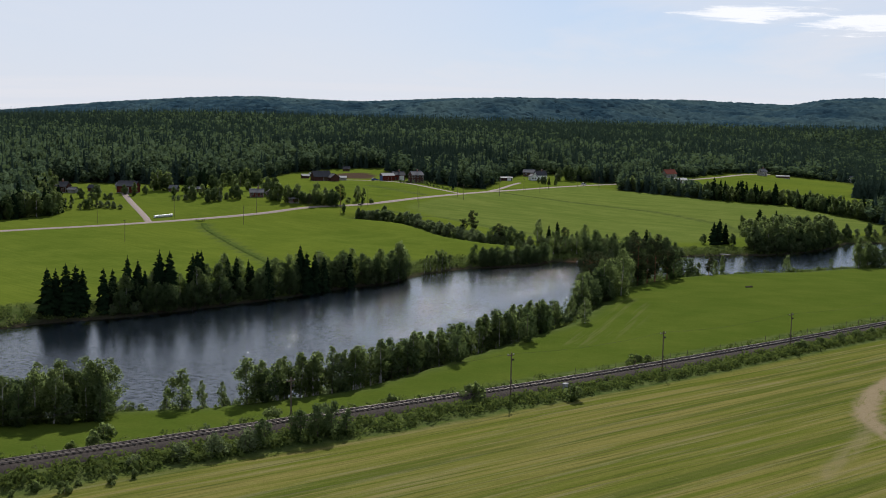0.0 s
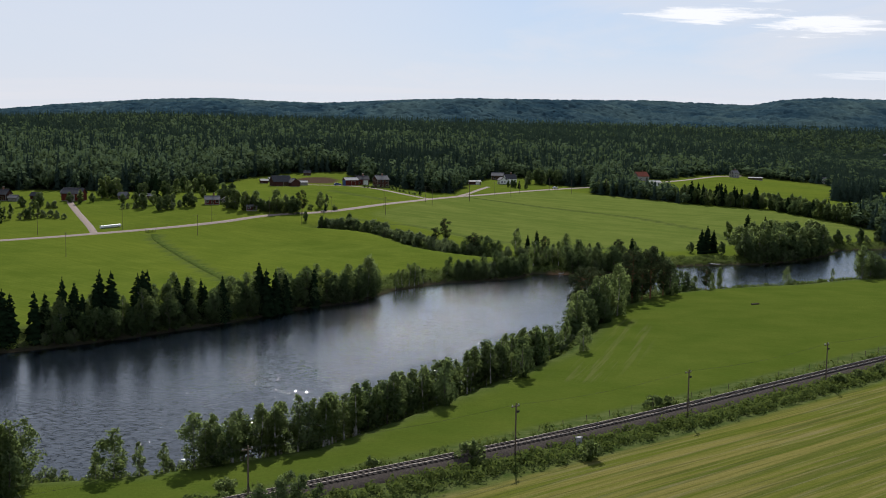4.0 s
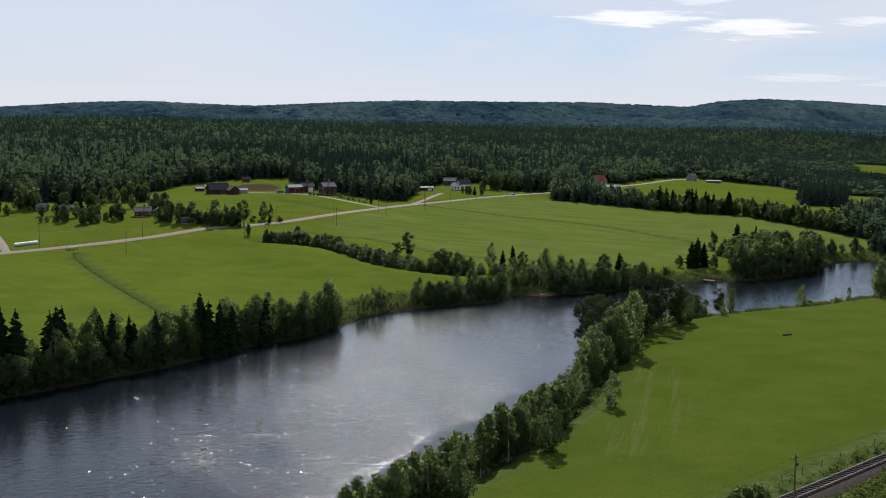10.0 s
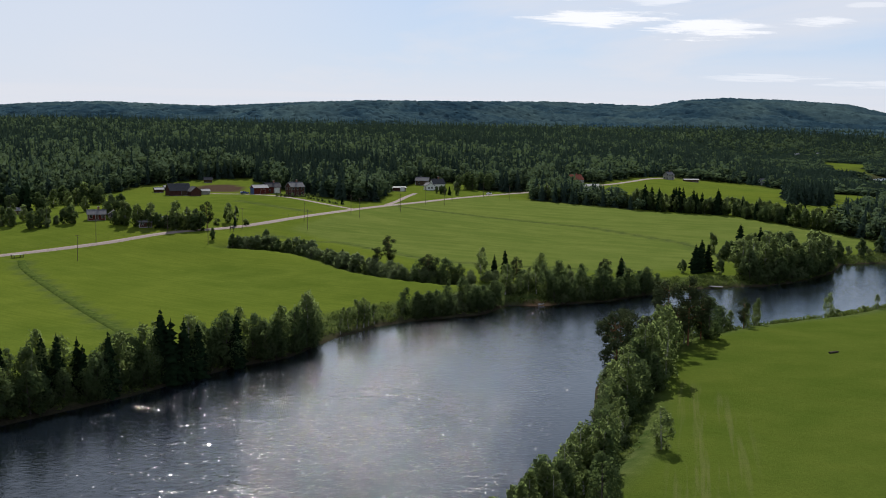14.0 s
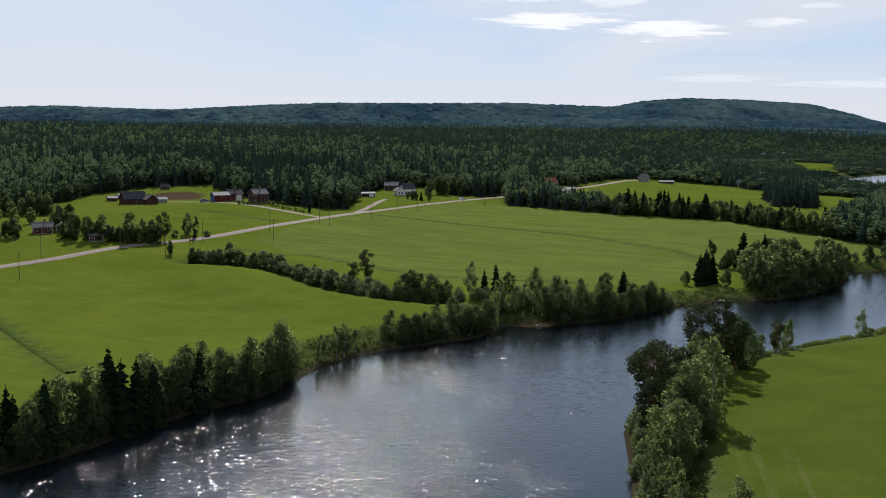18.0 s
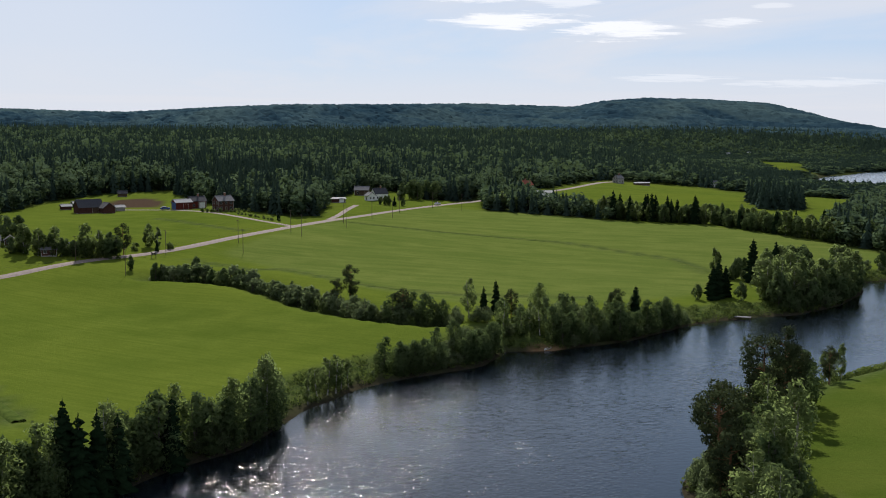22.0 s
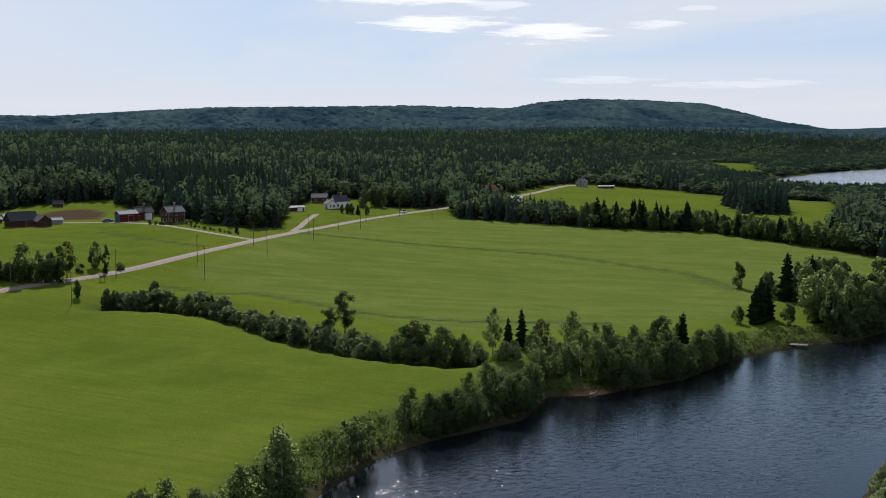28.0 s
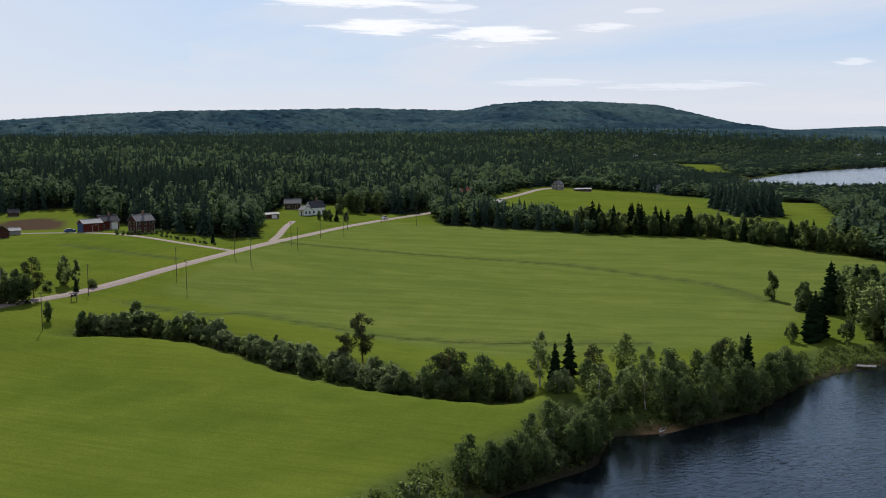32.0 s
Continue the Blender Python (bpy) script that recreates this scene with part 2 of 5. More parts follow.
def water_material():
    """Slow dark water, ruffled by wind in drifting patches."""
    k = Mat("river_water", 0.1, 0.5)
    open_ = k.attr("open")

    def math_node(how, a, b):
        n = k.nt.nodes.new("ShaderNodeMath")
        n.operation = how
        for q, v in ((0, a), (1, b)):
            if isinstance(v, float):
                n.inputs[q].default_value = v
            else:
                k.link(v, n.inputs[q])
        return n.outputs[0]

    def bumped(v, strength):
        n = k.node("ShaderNodeBump", Strength=strength, Distance=1.0)
        k.link(v, n.inputs["Height"])
        return n.outputs[0]

    def sheet(normal, rough):
        """A water surface: gloss by Fresnel over the dark depth."""
        deep = k.node("ShaderNodeBsdfDiffuse", Color=(0.006, 0.009, 0.013, 1))
        gloss = k.node("ShaderNodeBsdfGlossy", Color=(1, 1, 1, 1), Roughness=rough)
        gloss.distribution = "BECKMANN"
        fresnel = k.node("ShaderNodeFresnel", IOR=1.33)
        k.link(normal, gloss.inputs["Normal"]), k.link(normal, fresnel.inputs["Normal"])
        return blend(fresnel.outputs[0], deep.outputs[0], gloss.outputs[0])

    def blend(f, a, b):
        n = k.nt.nodes.new("ShaderNodeMixShader")
        for q, v in enumerate((f, a, b)):
            k.link(v, n.inputs[q])
        return n.outputs[0]

    # slow water with faint ripples, and wavelets that stand up steeper in drifting gusts
    calm = math_node("MULTIPLY", k.noise(1.1, 2, 0.5, (0.7, 1.0, 1), radians(-4)), k.range(open_, 0.0, 1.0, 0.02, 0.055))
    gust = k.range(k.noise(0.16, 3, 0.6, (0.6, 1.0, 1), radians(8)), 0.42, 0.70, 0.80, 1.45)
    wavelet = math_node("MULTIPLY", math_node("MULTIPLY", k.noise(1.5, 1, 0.5, (0.8, 1.0, 1), radians(20)), gust), 0.225)
    where = k.noise(0.030, 4, 0.6, (1.0, 0.45, 1), radians(30), distort=1.0)
    patch = math_node("MULTIPLY", k.range(k.noise(0.9, 2, 0.5, (0.7, 1.0, 1)), 0.45, 0.56), math_node("MULTIPLY", k.range(where, 0.36, 0.60, 0.35, 1.0), k.range(open_, 0.15, 1.0)))
    k.link(blend(math_node("MULTIPLY", patch, 0.95), sheet(bumped(calm, 1.0), 0.20), sheet(bumped(wavelet, 1.0), 0.12)), k.out.inputs["Surface"])
    k.nt.nodes.remove(k.b)
    return k.m


GROUND, WATER = ground_material(), water_material()
BIRCH = leafy("birch_leaves", (0.070, 0.100, 0.034), (0.152, 0.190, 0.080), 0.58)
WILLOW = leafy("willow_leaves", (0.078, 0.108, 0.050), (0.158, 0.194, 0.102), 0.45)
ALDER = leafy("alder_leaves", (0.042, 0.068, 0.027), (0.104, 0.140, 0.060), 0.40)
SPRUCE = leafy("spruce_needles", (0.009, 0.021, 0.010), (0.019, 0.036, 0.015), 0.05)
PINE = leafy("pine_needles", (0.024, 0.036, 0.018), (0.060, 0.074, 0.034), 0.12)
# Forest greens pushed towards blue, distance haze put into their base colours.
WOODS_DARK = leafy("forest_needles", (0.022, 0.039, 0.033), (0.046, 0.072, 0.054), 0.20, "tree")
WOODS_PALE = leafy("forest_leaves", (0.042, 0.070, 0.042), (0.086, 0.122, 0.068), 0.27, "tree")
WEEDS = leafy("bank_weeds", (0.050, 0.080, 0.018), (0.120, 0.150, 0.045), 0.3, "island")
BARK = plain("grey_bark", (0.06, 0.05, 0.042), (0.13, 0.115, 0.10), 4.0, 0.9, stretch=(1, 1, 0.2))
BIRCH_BARK = plain("birch_bark", (0.16, 0.15, 0.14), (0.52, 0.50, 0.47), 3.0, 0.8, stretch=(1, 1, 2.0))
PINE_BARK = plain("pine_bark", (0.10, 0.055, 0.03), (0.24, 0.12, 0.06), 4.0, 0.9)
GRAVEL = plain("road_gravel", (0.17, 0.135, 0.12), (0.26, 0.21, 0.19), 1.2, 0.9, bump=0.02)
DITCH_GRASS = plain("ditch_grass", (0.030, 0.052, 0.011), (0.085, 0.115, 0.026), 0.5, 0.95, spec=0.0, bump=0.1)
FURROW = plain("furrow_grass", (0.066, 0.094, 0.019), (0.105, 0.132, 0.030), 0.35, 0.95, spec=0.0, bump=0.1)
BALLAST = plain("railway_ballast", (0.044, 0.036, 0.032), (0.092, 0.076, 0.066), 3.5, 0.95, bump=0.06)
SLEEPER = plain("sleeper_concrete", (0.034, 0.029, 0.026), (0.066, 0.056, 0.050), 6.0, 0.9)
RAIL_STEEL = plain("rail_steel", (0.10, 0.075, 0.06), (0.22, 0.19, 0.17), 5.0, 0.5, 0.6)
POLE_WOOD = plain("pole_wood", (0.075, 0.055, 0.042), (0.15, 0.12, 0.095), 4.0, 0.9, stretch=(1, 1, 0.15))
WIRE = plain("wire_metal", (0.03, 0.03, 0.03), (0.06, 0.06, 0.06), 2.0, 0.9, 0.0)
RED_BOARD = plain("red_boards", (0.080, 0.019, 0.015), (0.140, 0.032, 0.024), 1.6, 0.85, stretch=(3, 3, 0.4), bump=0.01)
DARK_BOARD = plain("dark_boards", (0.050, 0.022, 0.018), (0.085, 0.040, 0.032), 1.6, 0.85, stretch=(3, 3, 0.4), bump=0.01)
BROWN_BOARD = plain("brown_boards", (0.060, 0.040, 0.026), (0.110, 0.075, 0.050), 1.6, 0.85, stretch=(3, 3, 0.4), bump=0.01)
WHITE_BOARD = plain("white_boards", (0.62, 0.63, 0.62), (0.80, 0.80, 0.78), 1.6, 0.7, stretch=(3, 3, 0.4), bump=0.01)
BLUE_BOARD = plain("blue_boards", (0.05, 0.08, 0.17), (0.08, 0.12, 0.24), 1.6, 0.8, stretch=(3, 3, 0.4), bump=0.01)
GREY_BOARD = plain("weathered_boards", (0.20, 0.19, 0.18), (0.34, 0.33, 0.31), 1.6, 0.85, stretch=(3, 3, 0.4), bump=0.01)
DARK_ROOF = plain("dark_roof", (0.040, 0.040, 0.045), (0.085, 0.085, 0.095), 1.4, 0.8, stretch=(4, 0.6, 1), bump=0.02)
GREY_ROOF = plain("grey_sheet_roof", (0.11, 0.11, 0.12), (0.18, 0.18, 0.19), 1.0, 0.8, 0.0, stretch=(4, 0.5, 1), bump=0.02)
PALE_ROOF = plain("pale_sheet_roof", (0.24, 0.24, 0.25), (0.36, 0.36, 0.37), 1.0, 0.75, 0.0, stretch=(4, 0.5, 1), bump=0.02)
RED_ROOF = plain("red_tile_roof", (0.20, 0.065, 0.045), (0.33, 0.11, 0.075), 1.4, 0.8, stretch=(4, 4, 4), bump=0.02)
TRIM = plain("white_trim", (0.40, 0.40, 0.39), (0.55, 0.55, 0.53), 4.0, 0.7)
STONE = plain("foundation_stone", (0.20, 0.19, 0.18), (0.34, 0.33, 0.31), 2.0, 0.9, bump=0.02)
BRICK = plain("chimney_brick", (0.16, 0.085, 0.065), (0.27, 0.15, 0.11), 5.0, 0.9)
PANE = Mat("window_glass", 0.08, 0.6).color((0.02, 0.024, 0.03)).m
BALE_WRAP = plain("white_plastic_wrap", (0.56, 0.58, 0.58), (0.72, 0.73, 0.73), 3.0, 0.45, spec=0.5)
LOG = plain("old_log", (0.05, 0.04, 0.03), (0.10, 0.085, 0.065), 4.0, 0.9)
CAR_BLUE = plain("blue_car_paint", (0.02, 0.05, 0.18), (0.03, 0.07, 0.22), 1.0, 0.25, spec=0.6)
CAR_WHITE = plain("white_car_paint", (0.70, 0.70, 0.70), (0.78, 0.78, 0.78), 1.0, 0.25, spec=0.6)
RUBBER = plain("black_rubber", (0.012, 0.012, 0.012), (0.03, 0.03, 0.03), 5.0, 0.8)


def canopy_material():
    """Old spruce, young birch and thinned stands, in broad patches, haze blue painted in."""
    k = Mat("wooded_hill_hazed", 0.9, 0.0)
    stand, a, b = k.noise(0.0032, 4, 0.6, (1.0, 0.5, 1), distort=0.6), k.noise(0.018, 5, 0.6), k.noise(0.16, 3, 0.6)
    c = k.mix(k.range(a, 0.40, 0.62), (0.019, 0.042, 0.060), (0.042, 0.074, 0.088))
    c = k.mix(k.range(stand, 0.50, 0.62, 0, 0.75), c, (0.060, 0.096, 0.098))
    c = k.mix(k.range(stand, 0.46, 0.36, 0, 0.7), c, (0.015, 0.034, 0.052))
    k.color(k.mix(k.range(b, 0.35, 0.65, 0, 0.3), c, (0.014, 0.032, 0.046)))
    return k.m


HAZED_CANOPY = canopy_material()


# ---- the lie of the land ----
LEFT_BANK = [(-330, 90), (-230, 175), (-160, 232), (-103, 279), (-95, 289), (-82, 297), (-65.5, 312), (-43.4, 337), (-26, 362), (-16, 370),
             (-5, 393.5), (7, 409.5), (15, 416), (34.5, 425.5), (44, 441), (54, 440), (74, 447), (97.6, 466), (116, 473.5),
             (131, 475), (150, 487), (170, 508), (184, 532), (215, 540), (270, 528), (420, 505), (900, 420)]
RIGHT_BANK = [(-330, 20), (-200, 118), (-120, 160), (-70, 186), (-52, 194), (-39, 197), (-20, 208), (-8, 225), (3, 243), (14, 262),
              (25, 280), (35, 309), (43, 338), (54, 354), (65, 372), (85, 388), (107, 403), (122, 412), (142, 427), (200, 446), (300, 445), (420, 420), (900, 330)]
RIVER = LEFT_BANK + RIGHT_BANK[::-1]
LAKE = [(480, 1110), (530, 1060), (620, 1030), (900, 990), (1500, 1040), (2300, 1150), (2300, 1750), (1500, 1760), (1130, 1600), (930, 1545), (800, 1490), (690, 1410), (600, 1320), (510, 1190)]
RAIL = [(-330, -60), (-160, 68), (-54, 146), (-42, 154.6), (-29, 164), (-13, 175.6), (13, 194), (28, 205.6), (46, 220), (71, 241), (102, 267), (180, 332), (420, 536)]
ROAD = [(-420, 160), (-260, 336), (-166, 447), (-134, 479), (-120, 496), (-94, 526), (-66, 556), (-44, 581), (-29, 597), (-5, 636), (22, 684), (43, 722), (69, 764),
        (105, 809), (131, 836), (165, 884), (210, 948), (268, 1036), (300, 1080)]

HEDGE = [(-36, 541), (-26, 539), (-16, 532), (-8, 522), (-2, 508), (4, 492), (10, 480), (17, 471), (24, 463), (31, 457)]

KNOTS = [(-300, 400, 7), (-150, 330, 4), (-150, 418, 6), (-110, 478, 6), (-70, 420, 3.6), (-20, 480, 3.6), (-37, 534, 4.6), (-18, 525, 5), (5, 505, 4), (-45, 570, 8.2),
         (-12, 615, 10.2), (36, 733, 10.6), (104, 812, 10), (-14, 732, 13.4), (-32, 752, 13.2), (-72, 745, 12.6), (-90, 597, 12.4), (-66, 572, 10.8), (-160, 612, 12.6), (-125, 560, 9.6),
         (-200, 500, 8), (100, 600, 5), (150, 760, 8), (210, 640, 5), (100, 495, 2.6), (30, 455, 3), (-10, 410, 3), (280, 940, 6.5), (262, 1030, 10.5), (331, 1020, 4.5),
         (400, 760, 3), (300, 620, 3), (200, 560, 2.5), (-200, 1000, 22), (0, 1000, 22), (180, 1000, 12), (0, 1450, 30), (300, 1500, 22), (600, 1400, 4), (0, 1900, 36),
         (290, 1900, 28), (-700, 1900, 30), (-505, 1960, 46), (720, 1900, 6), (-600, 800, 16), (1000, 2300, 10), (1000, 1000, 3), (40, 278, 5), (60, 240, 6.2), (90, 335, 5.6), (130, 400, 2.6),
         (110, 372, 4.2), (13, 190, 6.2), (41, 214, 6.2), (-45, 160, 5.4), (-60, 176, 4.6), (60, 150, 6), (120, 250, 7), (200, 380, 4), (300, 350, 6), (0, 0, 7), (-200, 60, 5), (300, 0, 10), (-20, 185, 5)]


def _kernel(d):
    return np.sqrt(d * d + 900.0)


def _solve_land():
    k = np.array(KNOTS, float)
    d = np.hypot(k[:, None, 0] - k[None, :, 0], k[:, None, 1] - k[None, :, 1])
    a = np.zeros((len(k) + 1, len(k) + 1))
    a[:-1, :-1] = _kernel(d) - 2.0 * np.eye(len(k))
    a[:-1, -1] = a[-1, :-1] = 1
    w = np.linalg.solve(a, np.r_[k[:, 2], 0])
    return k, w


LAND, WEIGHT = _solve_land()


def inside(px, py, poly):
    """Whether points lie in a polygon."""
    c = np.zeros(np.shape(px), bool)
    for (x0, y0), (x1, y1) in zip(poly, poly[1:] + poly[:1]):
        if y0 != y1:
            c ^= ((y0 > py) != (y1 > py)) & (px < (x1 - x0) * (py - y0) / (y1 - y0) + x0)
    return c


def away(px, py, line):
    """How far points lie from a line of several stretches."""
    best = np.full(np.shape(px), 1e9)
    for (x0, y0), (x1, y1) in zip(line, line[1:]):
        dx, dy = x1 - x0, y1 - y0
        u = np.clip(((px - x0) * dx + (py - y0) * dy) / (dx * dx + dy * dy), 0, 1)
        best = np.minimum(best, np.hypot(px - x0 - u * dx, py - y0 - u * dy))
    return best


def step(a, b, v):
    u = np.clip((v - a) / (b - a), 0, 1)
    return u * u * (3 - 2 * u)


RIDGE_X = np.array([-2600, -1800, -1428, -1100, -800, -603, -400, -255, 0, 222, 500, 800, 1000, 1140, 1240, 1395, 1600, 1815, 1950, 2080, 2237, 2347, 2500, 2680, 2850, 3000, 3200, 4200])
RIDGE_Z = np.array([55, 55, 56, 88, 110, 118, 110, 107, 121, 130, 130, 133, 127, 122, 142, 152, 147, 136, 108, 74, 48, 44, 48, 53, 47, 46, 52, 44])


def shore(px, py):
    """Signed distance to the water's edge: below nought in the water."""
    d = np.minimum(away(px, py, LEFT_BANK), away(px, py, RIGHT_BANK))
    d = np.where(inside(px, py, RIVER), -d, d)
    e = away(px, py, LAKE + LAKE[:1])
    e = np.where(inside(px, py, LAKE), -e, e)
    return np.where(np.abs(e) < np.abs(d), e, d) if np.ndim(px) else (e if abs(e) < abs(d) else d)


def height(px, py):
    """The ground's height."""
    px, py = np.asarray(px, float), np.asarray(py, float)
    z = np.full(px.shape, WEIGHT[-1])
    for (kx, ky, _), w in zip(LAND, WEIGHT):
        z = z + w * _kernel(np.hypot(px - kx, py - ky))
    far = step(2000, 2600, py) * np.ones(px.shape)
    z = np.clip(z, 1.8, 60)
    z = z * (1 - far) + far * 30
    ridge = np.interp(px * 3900 / np.maximum(py, 500), RIDGE_X, RIDGE_Z)
    rise = 0.12 * step(2100, 2700, py) + 0.88 * step(2750, 3950, py)
    # spurs and side valleys before the crest
    lean = px + 0.55 * py
    spur = 0.55 * np.sin(lean / 290 + 1.3 + 0.9 * np.sin(py / 330)) + 0.35 * np.sin(px / 137 - py / 260) + 0.25 * np.sin(lean / 83 + py / 117)
    foot = step(2600, 3000, py) * (1 - step(3350, 3850, py)) * step(40, 90, ridge)
    z = z + rise * np.maximum(ridge - 12 - z, -20)
    z = np.where(foot > 0, np.maximum(np.minimum(z + 34 * (spur + 0.15) * foot, np.maximum(z, 48 + (ridge - 66) * py / 3900)), 24), z)
    s = shore(px, py)
    bank = step(-1.0, 11.0, s)
    # the swell of the fields beside the hedge, and the hollow in which it stands
    hedge = away(px, py, HEDGE)
    z = z + 1.9 * step(44, 10, hedge) - 1.7 * step(9.0, 2.5, hedge)
    return np.where(s > 0, 0.15 + (z - 0.15) * bank, np.maximum(-3.0, 0.15 + 0.35 * s))


# ---- mesh helpers ----
rng = np.random.default_rng(7)


def mesh_of(name, v, f, material):
    """A mesh from arrays of corners and triangles or quads."""
    v, f = np.asarray(v, np.float32), np.asarray(f, np.int32)
    me = bpy.data.meshes.new(name)
    n, k = f.shape
    me.vertices.add(len(v)), me.loops.add(n * k), me.polygons.add(n)
    me.vertices.foreach_set("co", v.ravel())
    me.loops.foreach_set("vertex_index", f.ravel())
    me.polygons.foreach_set("loop_start", np.arange(0, n * k, k, dtype=np.int32))
    me.update(calc_edges=True)
    me.materials.append(material)
    return me


def leaf_mesh(name, v, f, core, material):
    """Leaf sprays shaded as the round body that they make up."""
    q = np.asarray(v, float).reshape(-1, 3, 3)
    face = np.cross(q[:, 1] - q[:, 0], q[:, 2] - q[:, 0])
    out = q.mean(1) - core
    out /= np.linalg.norm(out, axis=1)[:, None] + 1e-9
    turned = (face * out).sum(1) < 0
    q[turned] = q[turned][:, ::-1]
    face = np.cross(q[:, 1] - q[:, 0], q[:, 2] - q[:, 0])
    face /= np.linalg.norm(face, axis=1)[:, None] + 1e-9
    n = out * 0.75 + face * 0.45
    n /= np.linalg.norm(n, axis=1)[:, None]
    me = mesh_of(name, q.reshape(-1, 3), f, material)
    me.polygons.foreach_set("use_smooth", np.ones(len(f), bool))
    me.normals_split_custom_set_from_vertices(np.repeat(n, 3, 0).tolist())
    return me


def part(name, bm, material, parent=None, label=""):
    """One mesh object from a bmesh, under its thing."""
    me = bpy.data.meshes.new(name)
    bm.to_mesh(me)
    bm.free()
    me.materials.append(material)
    return under(new(name, me), parent, label)


def under(ob, parent, label=""):
    if parent is not None:
        ob.parent = parent
    if label:
        ob["label"] = label
    return ob


def box(bm, size, at=(0, 0, 0), turn=0.0, bevel=0.0):
    r = bmesh.ops.create_cube(bm, size=1.0, matrix=Matrix.Translation(at) @ Matrix.Rotation(turn, 4, "Z") @ Matrix.Diagonal((*size, 1)))
    if bevel:
        edges = list({e for v in r["verts"] for e in v.link_edges})
        bmesh.ops.bevel(bm, geom=edges, offset=bevel, segments=1, affect="EDGES")
    return bm


def boxed(size, at=(0, 0, 0), turn=0.0, bevel=0.0):
    return box(bmesh.new(), size, at, turn, bevel)


def rod(bm, a, b, r0, r1, sides=6):
    a, b = Vector(a), Vector(b)
    way = b - a
    m = Matrix.Translation((a + b) / 2) @ way.to_track_quat("Z", "Y").to_matrix().to_4x4()
    bmesh.ops.create_cone(bm, cap_ends=True, segments=sides, radius1=r0, radius2=r1, depth=way.length, matrix=m)
    return bm


def z_at(x, y):
    return float(height(np.array([x]), np.array([y]))[0])


def along(line, gap):
    """Points and headings every so often along a line."""
    out, rest = [], 0.0
    for (x0, y0), (x1, y1) in zip(line, line[1:]):
        d = math.hypot(x1 - x0, y1 - y0)
        s = rest
        while s < d:
            out.append((x0 + (x1 - x0) * s / d, y0 + (y1 - y0) * s / d, math.atan2(y1 - y0, x1 - x0)))
            s += gap
        rest = s - d
    return out


def smooth_line(line, gap):
    """A rounded line through the given places."""
    p = np.array(line, float)
    for _ in range(2):
        a, b = p[:-1] * 0.75 + p[1:] * 0.25, p[:-1] * 0.25 + p[1:] * 0.75
        p = np.vstack([p[:1], np.stack([a, b], 1).reshape(-1, 2), p[-1:]])
    return along([tuple(q) for q in p], gap)


def strip(name, line, profile, material, gap=4.0, base=None, parent=None):
    """A band along a line. profile: sideways offset and height above the ground."""
    pts = smooth_line(line, gap)
    v, f, w = [], [], len(profile)
    xs, ys, hs = (np.array(c) for c in zip(*pts))
    level = height(xs, ys) if base is None else base(xs, ys)
    for i, (x, y, h) in enumerate(pts):
        for off, up in profile:
            v.append((x - math.sin(h) * off, y + math.cos(h) * off, level[i] + up))
    for i in range(len(pts) - 1):
        for j in range(w - 1):
            a = i * w + j
            f.append((a, a + w, a + w + 1, a + 1))
    return under(new(name, mesh_of(name, v, f, material)), parent)


# ---- open land, for what grows where ----
OPEN_FARM = [(-700, 250), (-330, 380), (-205, 470), (-168, 498), (-196, 600), (-212, 652), (-165, 656), (-133, 652), (-120, 700), (-106, 760), (-98, 800), (-75, 845),
             (-40, 866), (-27, 800), (-9, 760), (3, 726), (16, 712), (28, 722), (38, 780), (41, 812), (52, 835), (62, 872), (72, 890), (95, 880), (98, 840),
             (115, 826), (128, 828), (116, 770), (149, 737), (174, 702), (201, 690), (214, 642), (222, 614), (226, 575), (205, 548), (420, 505), (1200, 380), (1200, -500), (-700, -500)]
OPEN_FAR = [(172, 900), (205, 945), (212, 975), (284, 1073), (312, 1076), (358, 1044), (367, 985), (385, 930), (400, 900), (342, 808), (300, 735), (264, 696), (238, 655), (226, 622), (219, 612),
            (212, 640), (199, 688), (172, 700), (158, 738), (168, 770), (178, 840)]
CLUMP = [(279, 796), (300, 786), (330, 850), (352, 905), (340, 925), (305, 868)]
OPEN_LAKE = [(540, 1285), (600, 1290), (630, 1400), (715, 1570), (750, 1650), (710, 1690), (640, 1540)]
OPEN_YARD = [(146, 775), (166, 765), (192, 858), (202, 950), (186, 965), (166, 930), (156, 850)]
HAYFIELD = [(-330, -72), (-160, 56), (-54, 135), (-27, 155), (13, 184), (46, 210), (71, 231), (102, 256), (180, 321), (420, 525), (700, 500), (700, -400), (-330, -400)]
CLEARCUT = [(-640, 1870), (-420, 1850), (-385, 1960), (-470, 2010), (-620, 2000)]
SOIL = [(-72, 782), (-66, 770), (-44, 768), (-41, 800), (-50, 822), (-66, 812)]
BIGFIELD = [(-16, 590), (-2, 560), (20, 520), (45, 492), (80, 490), (110, 498), (150, 540), (205, 560), (226, 575), (222, 614), (214, 642), (201, 690), (174, 702), (149, 737), (116, 770), (95, 795), (50, 730), (14, 665)]


DITCHES = [[(-98, 500), (-94, 484), (-74, 437), (-50, 381)], [(-26, 575), (-8, 550), (2, 555), (12, 538), (26, 520), (50, 508), (80, 500)],
           [(33, 701), (72, 662), (116, 627), (139, 580), (138, 545)], [(-41, 696), (-19, 662), (-8, 649)]]


